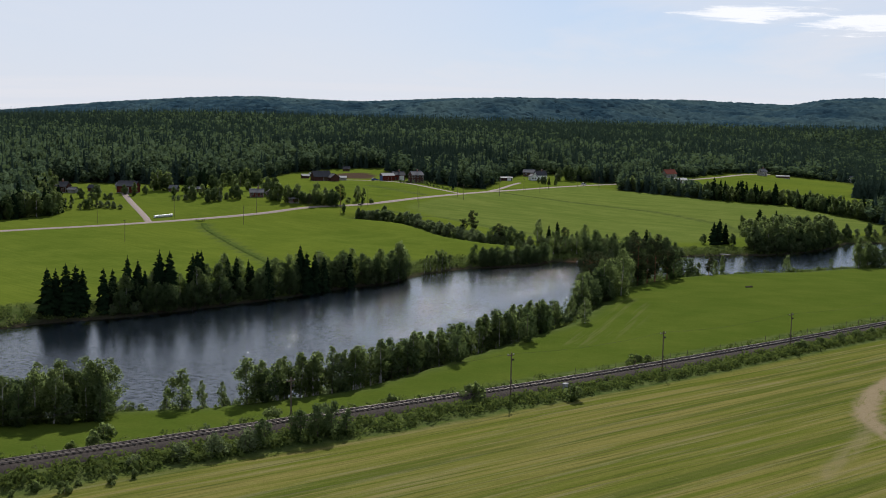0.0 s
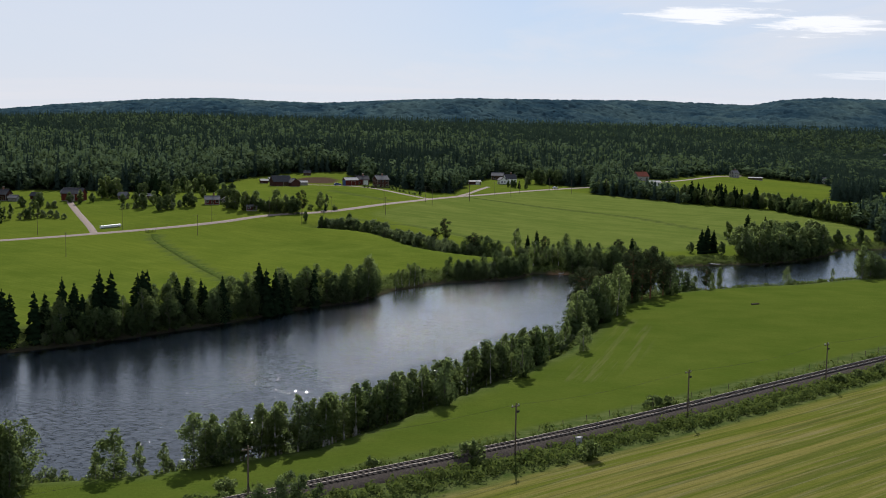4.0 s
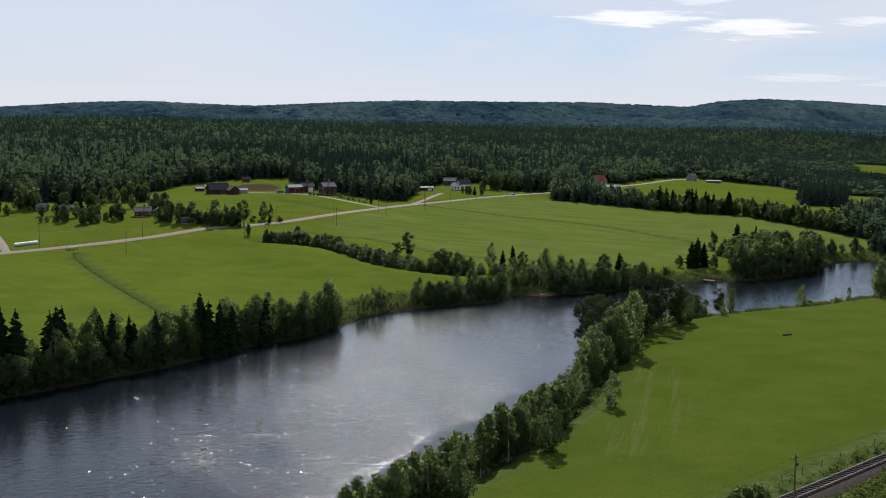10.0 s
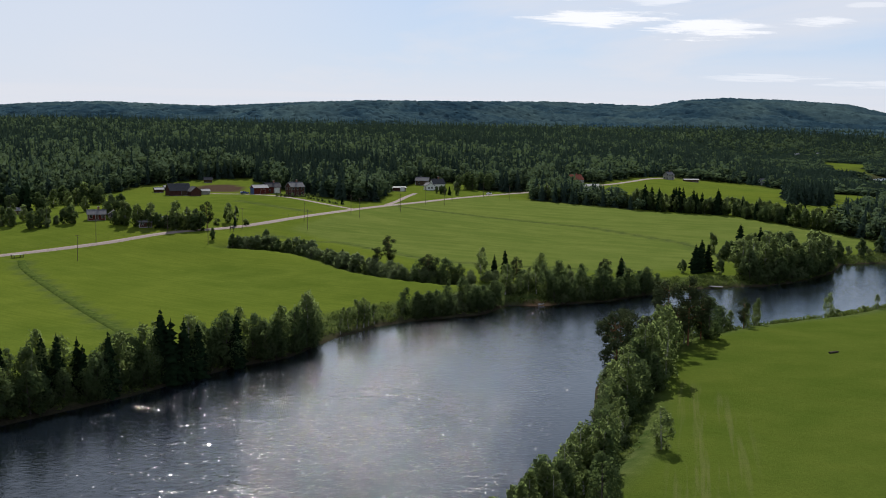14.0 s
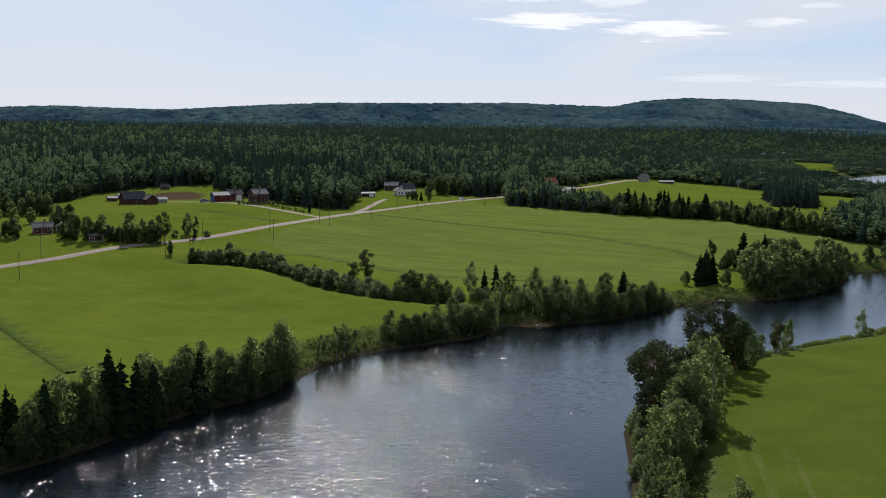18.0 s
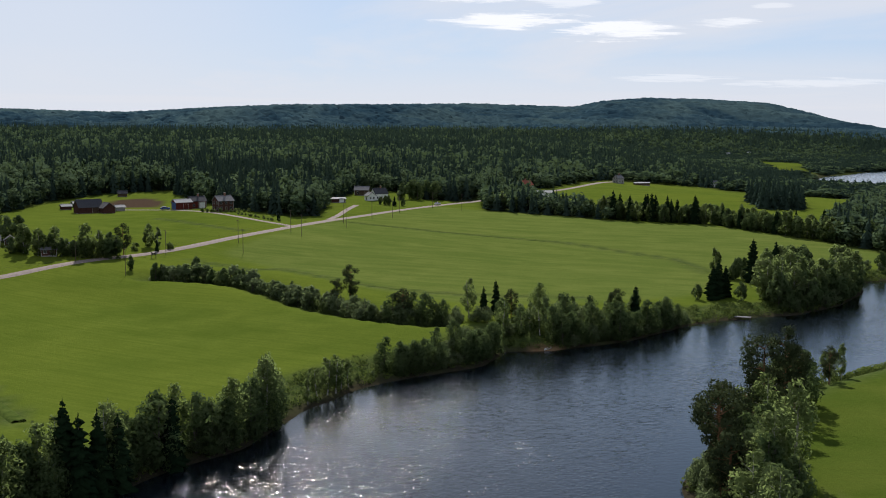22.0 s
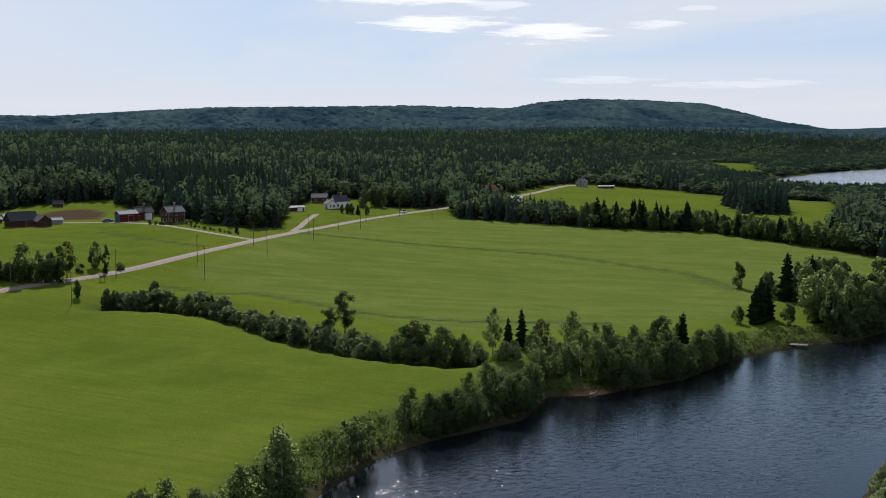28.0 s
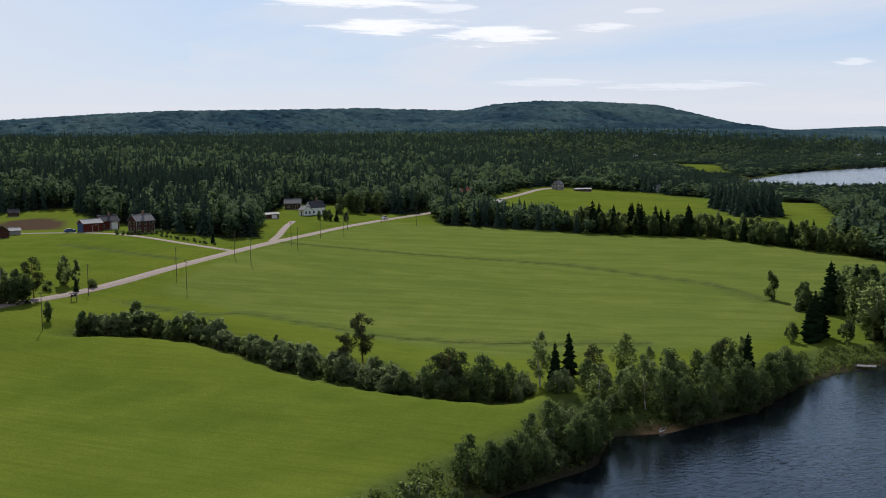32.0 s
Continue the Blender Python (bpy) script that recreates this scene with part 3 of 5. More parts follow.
def build_ground():
    def spread(near0, near1, fine, lo, hi):
        c = list(np.arange(near0, near1 + fine / 2, fine))
        g = fine
        while c[-1] < hi:
            g = min(g * 1.12, 60)
            c.append(c[-1] + g)
        g = fine
        while c[0] > lo:
            g = min(g * 1.12, 60)
            c.insert(0, c[0] - g)
        return np.array(c)

    gx, gy = spread(-200, 240, 4.0, -3400, 4600), spread(100, 800, 4.0, -700, 4900)
    gx = np.unique(np.r_[gx, np.arange(22.5, 100, 1.5)])
    gy = np.unique(np.r_[gy, np.arange(151, 312, 1.5)])
    x, y = np.meshgrid(gx, gy)
    x, y = x.ravel(), y.ravel()
    z = height(x, y)
    s = shore(x, y)
    rail = away(x, y, RAIL)
    bed = step(9, 3.2, rail) * (s > 0)
    z = np.where(rail < 9, z + (np.maximum(z, 6.5) - z) * bed, z)
    z = z - 9 * step(2250, 2450, np.hypot(x, y - 200))
    nx, ny = len(gx), len(gy)
    i = (np.arange(ny - 1)[:, None] * nx + np.arange(nx - 1)[None]).ravel()
    f = np.stack([i, i + 1, i + nx + 1, i + nx], 1)
    me = mesh_of("ground", np.stack([x, y, z], 1), f, GROUND)
    me.polygons.foreach_set("use_smooth", np.ones(len(f), bool))

    def field(poly, soft):
        d = away(x, y, poly + poly[:1])
        return step(-soft, soft, np.where(inside(x, y, poly), d, -d))

    wood = 1 - np.maximum.reduce([field(OPEN_FARM, 2.5), field(OPEN_FAR, 3), field(OPEN_LAKE, 5), field(OPEN_YARD, 2)])
    masks = {"lush": field(RIGHT_BANK[2:20] + [(q[0], q[1]) for q in RAIL[:1:-1]], 2.0), "old": field(BIGFIELD, 3) * 0.9, "hay": field(HAYFIELD, 1.5), "wood": np.clip(wood + field(CLUMP, 3), 0, 1), "earth": np.maximum(field(SOIL, 2), field(CLEARCUT, 8)),
             "wild": np.maximum.reduce([step(14, 8, s), step(10.0, 8, rail), step(6, 3, away(x, y, HEDGE)) * 0.8] + [step(3.2, 1.0, away(x, y, d)) for d in DITCHES]),
             "mud": step(3.4, 1.2, s) * (s > -20),
             "sand": step(6, 2, np.hypot(x - 53, y - 441)) * step(3, 0.5, np.abs(s)),
             "worn": np.maximum(step(2.3, 1.4, away(x, y, [(100, 232), (84, 211), (76, 200), (71, 190), (68, 181), (68, 173), (74, 163), (84, 158)])) * 0.92, step(1.6, 0.6, away(x, y, [(68, 179), (63, 169), (52, 152)])) * 0.35),
             "tracks": step(7, 3, away(x, y, [(31, 248), (38, 262), (45, 280), (50, 302), (50, 312)])) * 0.13}
    for name, values in masks.items():
        me.attributes.new(name, "FLOAT", "POINT").data.foreach_set("value", values.astype(np.float32))
    tagged(new("ground", me), "rolling green farmland with meadows, river banks and forest floor", "ground", kind="structure")


build_ground()


def build_water():
    """The water's level, with how open it lies to the wind."""
    gx = np.r_[np.arange(-340, 430, 5.0), np.arange(430, 2600, 60.0)]
    gy = np.r_[np.arange(-20, 620, 5.0), np.arange(620, 2400, 60.0)]
    x, y = (q.ravel() for q in np.meshgrid(gx, gy))
    nx, ny = len(gx), len(gy)
    i = (np.arange(ny - 1)[:, None] * nx + np.arange(nx - 1)[None]).ravel()
    me = mesh_of("water", np.stack([x, y, 0 * x], 1), np.stack([i, i + 1, i + nx + 1, i + nx], 1), WATER)
    me.attributes.new("open", "FLOAT", "POINT").data.foreach_set("value", step(1, 13, -shore(x, y)).astype(np.float32))
    tagged(new("water", me), "dark rippled river water with bright sun glitter", "water", kind="structure")


build_water()

ROAD_PROFILE = [(-2.8, -0.2), (-1.7, 0.14), (0, 0.2), (1.7, 0.14), (2.8, -0.2)]
tagged(strip("road", ROAD, ROAD_PROFILE, GRAVEL), "pale pinkish gravel country road with grass verges", "road", kind="structure")


def lane(line, half, label):
    tagged(strip("road", line, [(-half - 0.4, -0.1), (-half, 0.10), (half, 0.10), (half + 0.4, -0.1)], GRAVEL), label, "road", kind="structure")


lane([(-120, 496), (-128, 520), (-149, 575), (-158, 600), (-160, 618)], 1.3, "narrow gravel farm track leading to a red house")
lane([(13, 669), (1, 688), (-12, 712), (-24, 732), (-38, 748), (-66, 760), (-80, 764)], 1.2, "narrow gravel drive leading to the farm yard")
lane([(31, 704), (38, 730), (46, 765), (55, 796)], 1.2, "pale gravel drive leading to a white house")


# ---- railway ----
def rail_level(xs, ys):
    return np.full(np.shape(xs), 7.55)


def build_railway():
    bed = tagged(new("railway_track"), "single railway track on grey ballast with concrete sleepers", "railway")
    strip("ballast", RAIL, [(-2.4, -1.25), (-1.3, -0.20), (0, -0.15), (1.3, -0.20), (2.3, -1.2)], BALLAST, 4.0, rail_level, bed)
    for side in (-0.72, 0.72):
        o = strip("rail", RAIL, [(side - 0.075, -0.05), (side - 0.045, 0.12), (side + 0.045, 0.12), (side + 0.075, -0.05)], RAIL_STEEL, 4.0, rail_level, bed)
    bm = boxed((0.24, 2.1, 0.2), bevel=0.02)
    me = bpy.data.meshes.new("sleeper")
    bm.to_mesh(me), bm.free()
    me.materials.append(SLEEPER)
    for x, y, h in smooth_line(RAIL, 0.9):
        if -70 < x < 105 and 134 < y < 272:
            o = under(new("sleeper", me), bed)
            o.matrix_basis = pose(x, y, 7.44, 0, 0, math.degrees(h))


build_railway()


# ---- trees ----
def tri_cloud(r, centers, radii, n, size, flat=1.0):
    """Small leaf sprays strewn over round clumps: arrays of corners and triangles."""
    pick = r.choice(len(centers), n, p=radii ** 2 / (radii ** 2).sum())
    d = r.normal(size=(n, 3))
    d /= np.linalg.norm(d, axis=1)[:, None]
    c = centers[pick] + d * (radii[pick] * r.uniform(0.55, 1.05, n))[:, None] * np.array([1, 1, flat])
    u = r.normal(size=(n, 3))
    u -= d * (u * d).sum(1)[:, None]
    u += 0.25 * r.normal(size=(n, 3))
    u /= np.linalg.norm(u, axis=1)[:, None]
    w = np.cross(u, d + 0.3 * r.normal(size=(n, 3)))
    w /= np.linalg.norm(w, axis=1)[:, None]
    s = (size * r.uniform(0.6, 1.35, n))[:, None]
    v = np.stack([c - u * s * 0.6, c + u * s * 0.7 + w * s * 0.15, c + w * s * 0.75 - u * s * 0.1], 1).reshape(-1, 3)
    tri_cloud.core = centers[pick] * 0.35 + centers.mean(0) * 0.65
    return v, np.arange(3 * n).reshape(-1, 3)


def limbs(bm, r, top, count, low, spread_, thick):
    for _ in range(count):
        h = r.uniform(low, 0.85) * top
        a = r.uniform(0, 2 * math.pi)
        reach = spread_ * r.uniform(0.5, 0.95) * (1 - 0.5 * h / top)
        rod(bm, (0, 0, h), (math.cos(a) * reach, math.sin(a) * reach, h + reach * r.uniform(0.5, 1.0)), thick * (1 - 0.6 * h / top), thick * 0.2, 4)


def broadleaf(name, label, tall, wide, low, clumps, leaves, size, leaf, bark, seed, stems=1, group=""):
    """A leafy tree with an uneven crown of many sprays."""
    r = np.random.default_rng(seed)
    t = tagged(new(name), label, "bush" if name == "bush" else "tree", group)
    bm = bmesh.new()
    for k in range(stems):
        ox, oy = (0, 0) if stems == 1 else r.uniform(-0.3, 0.3, 2) * wide
        lean = r.uniform(-0.06, 0.06, 2) * tall
        rod(bm, (ox, oy, -0.6), (ox + lean[0], oy + lean[1], tall * 0.55), 0.018 * tall, 0.010 * tall, 6)
        rod(bm, (ox + lean[0], oy + lean[1], tall * 0.54), (ox + lean[0] * 1.3, oy + lean[1] * 1.3, tall * 0.93), 0.010 * tall, 0.002 * tall, 5)
    limbs(bm, r, tall, 9, max(low, 0.15), wide, 0.007 * tall)
    part("trunk", bm, bark, t)
    h = r.uniform(0, 1, clumps)
    h[0] = 0.98
    env = np.sin(np.pi * np.clip(h * 0.84 + 0.12, 0, 1)) ** 0.75
    a = r.uniform(0, 2 * np.pi, clumps)
    rad = wide * env * r.uniform(0.25, 0.85, clumps)
    cr = wide * r.uniform(0.20, 0.40, clumps) * (0.55 + 0.45 * env)
    z = tall * (low + (0.95 - low) * h)
    c = np.stack([np.cos(a) * rad, np.sin(a) * rad, np.maximum(z - cr * 0.3, cr * 0.5)], 1)
    v, f = tri_cloud(r, c, cr, leaves, size, 1.25)
    under(new("crown", leaf_mesh("crown", v, f, tri_cloud.core, leaf)), t)
    return t


def spruce(name, label, tall, wide, seed, tiers=25, group="", leaf=None):
    """A spire of drooping boughs."""
    r = np.random.default_rng(seed)
    t = tagged(new(name), label, "tree", group)
    part("trunk", rod(bmesh.new(), (0, 0, -0.6), (0, 0, tall * 0.97), 0.016 * tall, 0.003 * tall, 6), BARK, t)
    v, f = [], []
    for i in range(tiers):
        u = i / (tiers - 1)
        z = tall * (0.05 + 0.93 * u ** 0.92)
        reach = wide * (1 - u) ** 0.62 * r.uniform(0.78, 1.12) + 0.10
        n = int(12 - 5 * u)
        z += r.uniform(-0.12, 0.12)
        for k in range(n):
            a = 2 * math.pi * (k + r.uniform(-0.35, 0.35)) / n + i * 1.3
            q = reach * r.uniform(0.55, 1.2)
            drop = q * r.uniform(0.2, 0.65)
            ca, sa = math.cos(a), math.sin(a)
            half = q * 0.30 + 0.08
            z += r.uniform(-0.22, 0.22)
            b = len(v)
            mid = 0.55 * q
            v += [(0, 0, z + 0.12 * q), (ca * mid - sa * half, sa * mid + ca * half, z - drop * 0.45), (ca * q, sa * q, z - drop),
                  (ca * mid + sa * half, sa * mid - ca * half, z - drop * 0.45), (ca * mid * 0.9, sa * mid * 0.9, z - drop * 0.9 - 0.35)]
            f += [(b, b + 1, b + 2), (b, b + 2, b + 3), (b + 1, b + 4, b + 2), (b + 2, b + 4, b + 3)]
    b = len(v)
    v += [(0.10, 0, tall * 0.93), (-0.06, 0.09, tall * 0.93), (-0.06, -0.09, tall * 0.93), (0, 0, tall * 1.02)]
    f += [(b, b + 1, b + 3), (b + 1, b + 2, b + 3), (b + 2, b, b + 3)]
    under(new("crown", mesh_of("crown", v, f, leaf or SPRUCE)), t)
    return t


def pine(name, label, tall, wide, seed, group=""):
    """A bare red stem with layered cushions of needles."""
    r = np.random.default_rng(seed)
    t = tagged(new(name), label, "tree", group)
    bm = rod(bmesh.new(), (0, 0, -0.6), (0.1 * wide, 0, tall * 0.9), 0.020 * tall, 0.006 * tall, 6)
    n = 28
    h = np.linspace(0.24, 0.97, n) + r.uniform(-0.03, 0.03, n)
    a = r.uniform(0, 2 * np.pi, n)
    reach = wide * np.sin(np.pi * np.clip((h - 0.22) / 0.86, 0, 1)) ** 0.6 * r.uniform(0.35, 1.0, n)
    c = np.stack([np.cos(a) * reach, np.sin(a) * reach, h * tall], 1)
    for q in c:
        rod(bm, (0, 0, q[2] - 0.05 * tall), q, 0.006 * tall, 0.002 * tall, 4)
    part("trunk", bm, PINE_BARK, t)
    v, f = tri_cloud(r, c, wide * r.uniform(0.22, 0.44, n), 2800, 0.32, 0.8)
    under(new("crown", leaf_mesh("crown", v, f, tri_cloud.core, PINE)), t)
    return t


BIRCHES = [broadleaf("birch_tree", "slender light green birch with pale trunk on the river bank", 9, 1.7, 0.16, 48, 1450, 0.32, BIRCH, BIRCH_BARK, s, group="birches along the river") for s in (1, 2, 3, 4)]
ALDERS = [broadleaf("alder_tree", "full dark green leafy tree beside the river", 9, 3.1, 0.04, 64, 1800, 0.43, ALDER, BARK, s, group="leafy trees by the river") for s in (11, 12, 13)]
BROADS = [broadleaf("birch_tree", "tall full birch with mid green leaves", 11, 2.9, 0.05, 72, 2000, 0.38, BIRCH, BIRCH_BARK, s, group="tall birches") for s in (21, 22, 23)]
WILLOWS = [broadleaf("willow_bush", "rounded grey green willow bush", 4.2, 2.3, 0.0, 28, 1300, 0.34, WILLOW, BARK, s, 3, group="willows along bank and ditch") for s in (31, 32, 33)]
BUSHES = [broadleaf("bush", "low rounded green bush in the grass", 2.6, 1.7, 0.0, 18, 700, 0.36, BIRCH, BARK, s, 3, group="bushes") for s in (41, 42, 43)]
SPRUCES = [spruce("spruce_tree", "dark pointed spruce with drooping boughs", 13, 3.0, s, group="spruces by the river") for s in (51, 52, 53, 54)]
PINES = [pine("pine_tree", "pine with bare reddish trunk and layered crown", 11, 2.9, s, group="pines") for s in (61, 62, 63)]
FAR_BIRCHES = [broadleaf("birch_tree", "slender light green birch with pale trunk", 9, 1.75, 0.10, 30, 800, 0.62, BIRCH, BIRCH_BARK, s, group="birches in the fields") for s in (71, 72)]
FAR_ALDERS = [broadleaf("aspen_tree", "full dark green aspen at the field edge", 9, 3.1, 0.04, 44, 1000, 0.76, ALDER, BARK, s, group="aspens round the fields") for s in (73, 74, 75)]
FAR_BROADS = [broadleaf("birch_tree", "tall full birch with mid green leaves", 11, 2.9, 0.07, 46, 1050, 0.74, BIRCH, BIRCH_BARK, s, group="birches round the farms") for s in (76, 77, 78)]
FAR_WILLOWS = [broadleaf("willow_bush", "rounded grey green willow bush", 4.2, 2.3, 0.0, 24, 700, 0.50, WILLOW, BARK, s, 3, group="willows along bank and ditch") for s in (79, 80)]
FAR_KIN = {BIRCHES[0].name: FAR_BIRCHES, ALDERS[0].name: FAR_ALDERS, BROADS[0].name: FAR_BROADS, WILLOWS[0].name: FAR_WILLOWS}
MADE = set()


def grow(kinds, x, y, scale=1.0, squash=1.0, sink=0.0):
    """Sets one tree of the given kinds at a place."""
    if y > 480:
        kinds = FAR_KIN.get(kinds[0].name, kinds)
    src = kinds[int(rng.integers(len(kinds)))]
    m = pose(x, y, z_at(x, y) - sink, 0, 0, float(rng.uniform(0, 360))) @ Matrix.Diagonal((scale * squash, scale * squash, scale, 1))
    if src.name not in MADE:
        MADE.add(src.name)
        src.matrix_basis = m
        return src
    o = copy_thing(src, pose(0, 0, 0))
    o.matrix_basis = m
    return o


def row(line, gap, kinds, lo, hi, width=0.0, miss=0.0, squash=(0.85, 1.2)):
    """Trees strewn along a line. kinds: (weight, list) pairs."""
    w = np.array([k[0] for k in kinds], float)
    for x, y, h in along(line, gap):
        if rng.uniform() < miss:
            continue
        off = rng.uniform(-width, width)
        px, py = x - math.sin(h) * off + rng.uniform(-0.3, 0.3) * gap, y + math.cos(h) * off + rng.uniform(-0.3, 0.3) * gap
        if shore(np.array([px]), np.array([py]))[0] < 0.4:
            continue
        grow(kinds[int(rng.choice(len(kinds), p=w / w.sum()))][1], px, py, float(rng.uniform(lo, hi)), float(rng.uniform(*squash)))


# far bank: spruces and birches standing at the water
for px, py, s in ((-96, 293, 0.92), (-94.5, 295, 0.85), (-92, 295, 1.0), (-90, 296.5, 0.95), (-89, 299, 0.8)):
    grow(SPRUCES, px, py, s, 1.15)
row([(-84, 301), (-66, 316), (-46, 340), (-38, 349)], 2.4, [(4, SPRUCES), (4, BROADS), (4, ALDERS)], 0.66, 1.1, 2.4)
row([(-83, 304), (-66, 319), (-45, 344), (-36, 352)], 3.0, [(2, SPRUCES), (5, ALDERS), (2, BROADS), (2, WILLOWS)], 0.7, 1.0, 2.4)
for px, py, s in ((-39.5, 347, 1.05), (-37.5, 346, 0.95), (-35.5, 350, 0.9), (-33, 352, 0.82), (-26, 361, 0.85)):
    grow(SPRUCES, px, py, s)
row([(-35, 353), (-26, 365), (-17, 373), (-8, 390)], 2.6, [(6, ALDERS), (3, BROADS)], 0.85, 1.15, 2.2)
row([(-30, 352), (-22, 364), (-13, 372), (-7, 386)], 3.2, [(3, WILLOWS), (3, ALDERS)], 0.7, 1.05, 1.0)
row([(-4, 398), (2, 404), (7, 411)], 3.8, [(4, BIRCHES), (2, WILLOWS)], 0.55, 0.85, 1.6)
for px, py, q in ((-1.5, 401.5, 0.62), (0.5, 403.5, 0.8), (2.2, 405, 0.85), (3.5, 407.5, 0.7), (5.2, 409.5, 0.6)):
    grow(BIRCHES, px, py, q, 1.25)
row([(0, 405), (9, 415), (14, 420)], 4.0, [(4, BUSHES), (1, WILLOWS)], 0.3, 0.55, 3.0)
row([(15, 419), (24, 424), (33, 428), (41, 438)], 2.4, [(6, ALDERS), (3, WILLOWS)], 0.62, 0.92, 1.8)
row([(18, 424), (30, 430), (38, 440)], 3.5, [(3, WILLOWS), (2, ALDERS)], 0.7, 1.0, 1.5)
# low trees leaning over the water
row([(-81, 299.5), (-65, 314), (-44.5, 339), (-27.5, 364), (-17, 372), (-9, 386)], 2.3, [(5, ALDERS), (4, WILLOWS)], 0.55, 0.9, 0.5)
row([(16, 418), (34, 427.5), (40, 436)], 2.2, [(5, ALDERS), (4, WILLOWS)], 0.5, 0.75, 0.5)
row([(58, 442.5), (74, 449), (88, 459.5), (97, 467.5)], 2.2, [(5, ALDERS), (5, WILLOWS)], 0.6, 0.95, 0.5)
row([(132, 477.5), (150, 489.5), (169, 510)], 2.5, [(6, ALDERS), (3, WILLOWS)], 0.7, 1.0, 0.5)
# thick bank wood before the great field
row([(44, 447), (58, 446), (75, 452), (90, 463), (98, 470)], 2.3, [(7, WILLOWS), (3, ALDERS), (2, BIRCHES)], 0.62, 1.0, 2.0)
row([(40, 453), (58, 453), (75, 459), (92, 470)], 3.0, [(6, WILLOWS), (3, ALDERS), (2, BIRCHES)], 0.6, 0.95, 3.0)
row([(36, 458), (56, 460), (76, 466), (88, 474)], 4.0, [(6, WILLOWS), (1, BIRCHES)], 0.7, 1.1, 2.0)
for px, py, s in ((47.5, 465, 0.66), (44, 463, 0.55), (31, 462, 0.4), (82, 462, 0.72)):
    grow(SPRUCES, px, py, s)
grow(PINES, 77, 461, 0.72), grow(PINES, 50, 460, 0.62)
grow(BROADS, 58, 464, 0.8, 1.2), grow(BIRCHES, 64, 466, 0.7), grow(BIRCHES, 67, 466, 0.65)
# point with the landing stage, and the tall wood past it
for px, py, s in ((115, 491, 0.75), (118, 494, 0.85), (121, 496, 0.7)):
    grow(SPRUCES, px, py, s, 1.15)
grow(ALDERS, 122, 488, 0.6), grow(ALDERS, 111, 492, 0.5), grow(BROADS, 141, 548, 0.72), grow(ALDERS, 146, 541, 0.62), grow(ALDERS, 150, 545, 0.55)
row([(128, 482), (140, 487), (152, 494), (165, 508), (178, 527)], 2.8, [(5, ALDERS), (4, BROADS)], 0.85, 1.2, 2.0)
row([(130, 490), (142, 495), (155, 504), (168, 520)], 3.6, [(4, ALDERS), (4, BROADS)], 0.8, 1.2, 3.0)
row([(180, 538), (200, 547), (224, 560), (228, 580)], 3.5, [(5, ALDERS), (4, WILLOWS)], 0.6, 0.9, 2.5)
row([(137, 531), (143, 531), (147, 534)], 2.0, [(4, ALDERS), (3, WILLOWS)], 0.5, 0.75, 2.0)
row([(143, 520), (150, 528), (160, 538), (172, 550)], 2.2, [(7, ALDERS), (4, BROADS), (1, SPRUCES)], 0.75, 1.1, 3.5)
row([(138, 506), (148, 514), (160, 526)], 2.6, [(5, ALDERS), (4, BROADS)], 0.8, 1.1, 3.0)
# ditch hedge between the fields
row([(20, 467), (28, 460), (36, 455)], 1.8, [(5, WILLOWS), (3, ALDERS)], 0.6, 0.95, 2.0)
row(HEDGE, 1.3, [(8, WILLOWS), (3, BUSHES)], 0.75, 1.35, 2.6, squash=(0.95, 1.3))
row(HEDGE[:4], 2.2, [(5, ALDERS), (4, BIRCHES)], 0.42, 0.66, 2.5)
row(HEDGE[4:], 4.5, [(5, ALDERS), (4, BIRCHES)], 0.42, 0.6, 2.0)
for px, py, s in ((15, 488, 0.95), (11, 486, 0.78), (24.6, 463, 0.85)):
    grow(PINES, px, py, s * 0.9, 1.05)
grow(ALDERS, -43, 549, 0.5, 0.8), grow(ALDERS, -24, 545, 0.62)
# near bank
row([(-150, 128), (-120, 150), (-90, 166), (-72, 175)], 3.4, [(6, BROADS), (2, ALDERS)], 0.8, 1.0, 4.0)
row([(-70, 176), (-58, 180), (-49, 182)], 1.5, [(6, BROADS), (2, ALDERS)], 0.70, 0.88, 2.4)
row([(-68, 174), (-57, 177), (-50, 179.5)], 2.2, [(3, BROADS), (4, ALDERS)], 0.6, 0.8, 1.5)
grow(BROADS, -40, 187.5, 0.62, 1.5), grow(BIRCHES, -42.5, 188.5, 0.5), grow(BIRCHES, -37, 189, 0.55), grow(BIRCHES, -34, 190.5, 0.5), grow(BROADS, -30, 191, 0.72, 1.35), grow(ALDERS, -27, 192, 0.62, 1.1)
row([(-29, 193), (-16, 203), (-6, 217), (2, 231), (9, 243), (17, 254), (25, 267)], 1.2, [(8, BIRCHES), (1, ALDERS)], 0.74, 1.0, 1.6)
row([(-22, 202), (-10, 218), (0, 236), (12, 254), (22, 272)], 2.6, [(6, BIRCHES), (3, WILLOWS)], 0.6, 0.9, 1.5)
for px, py, s in ((20, 248, 0.85), (5, 226, 0.85), (24, 262, 0.8)):
    grow(ALDERS, px, py, s, 0.9)
row([(26, 274), (32, 290), (38, 306)], 2.0, [(4, ALDERS), (3, WILLOWS), (3, BIRCHES)], 0.6, 0.95, 2.2)
row([(38, 300), (43, 316), (50, 332)], 2.6, [(5, ALDERS), (3, BROADS)], 0.8, 1.1, 2.0)
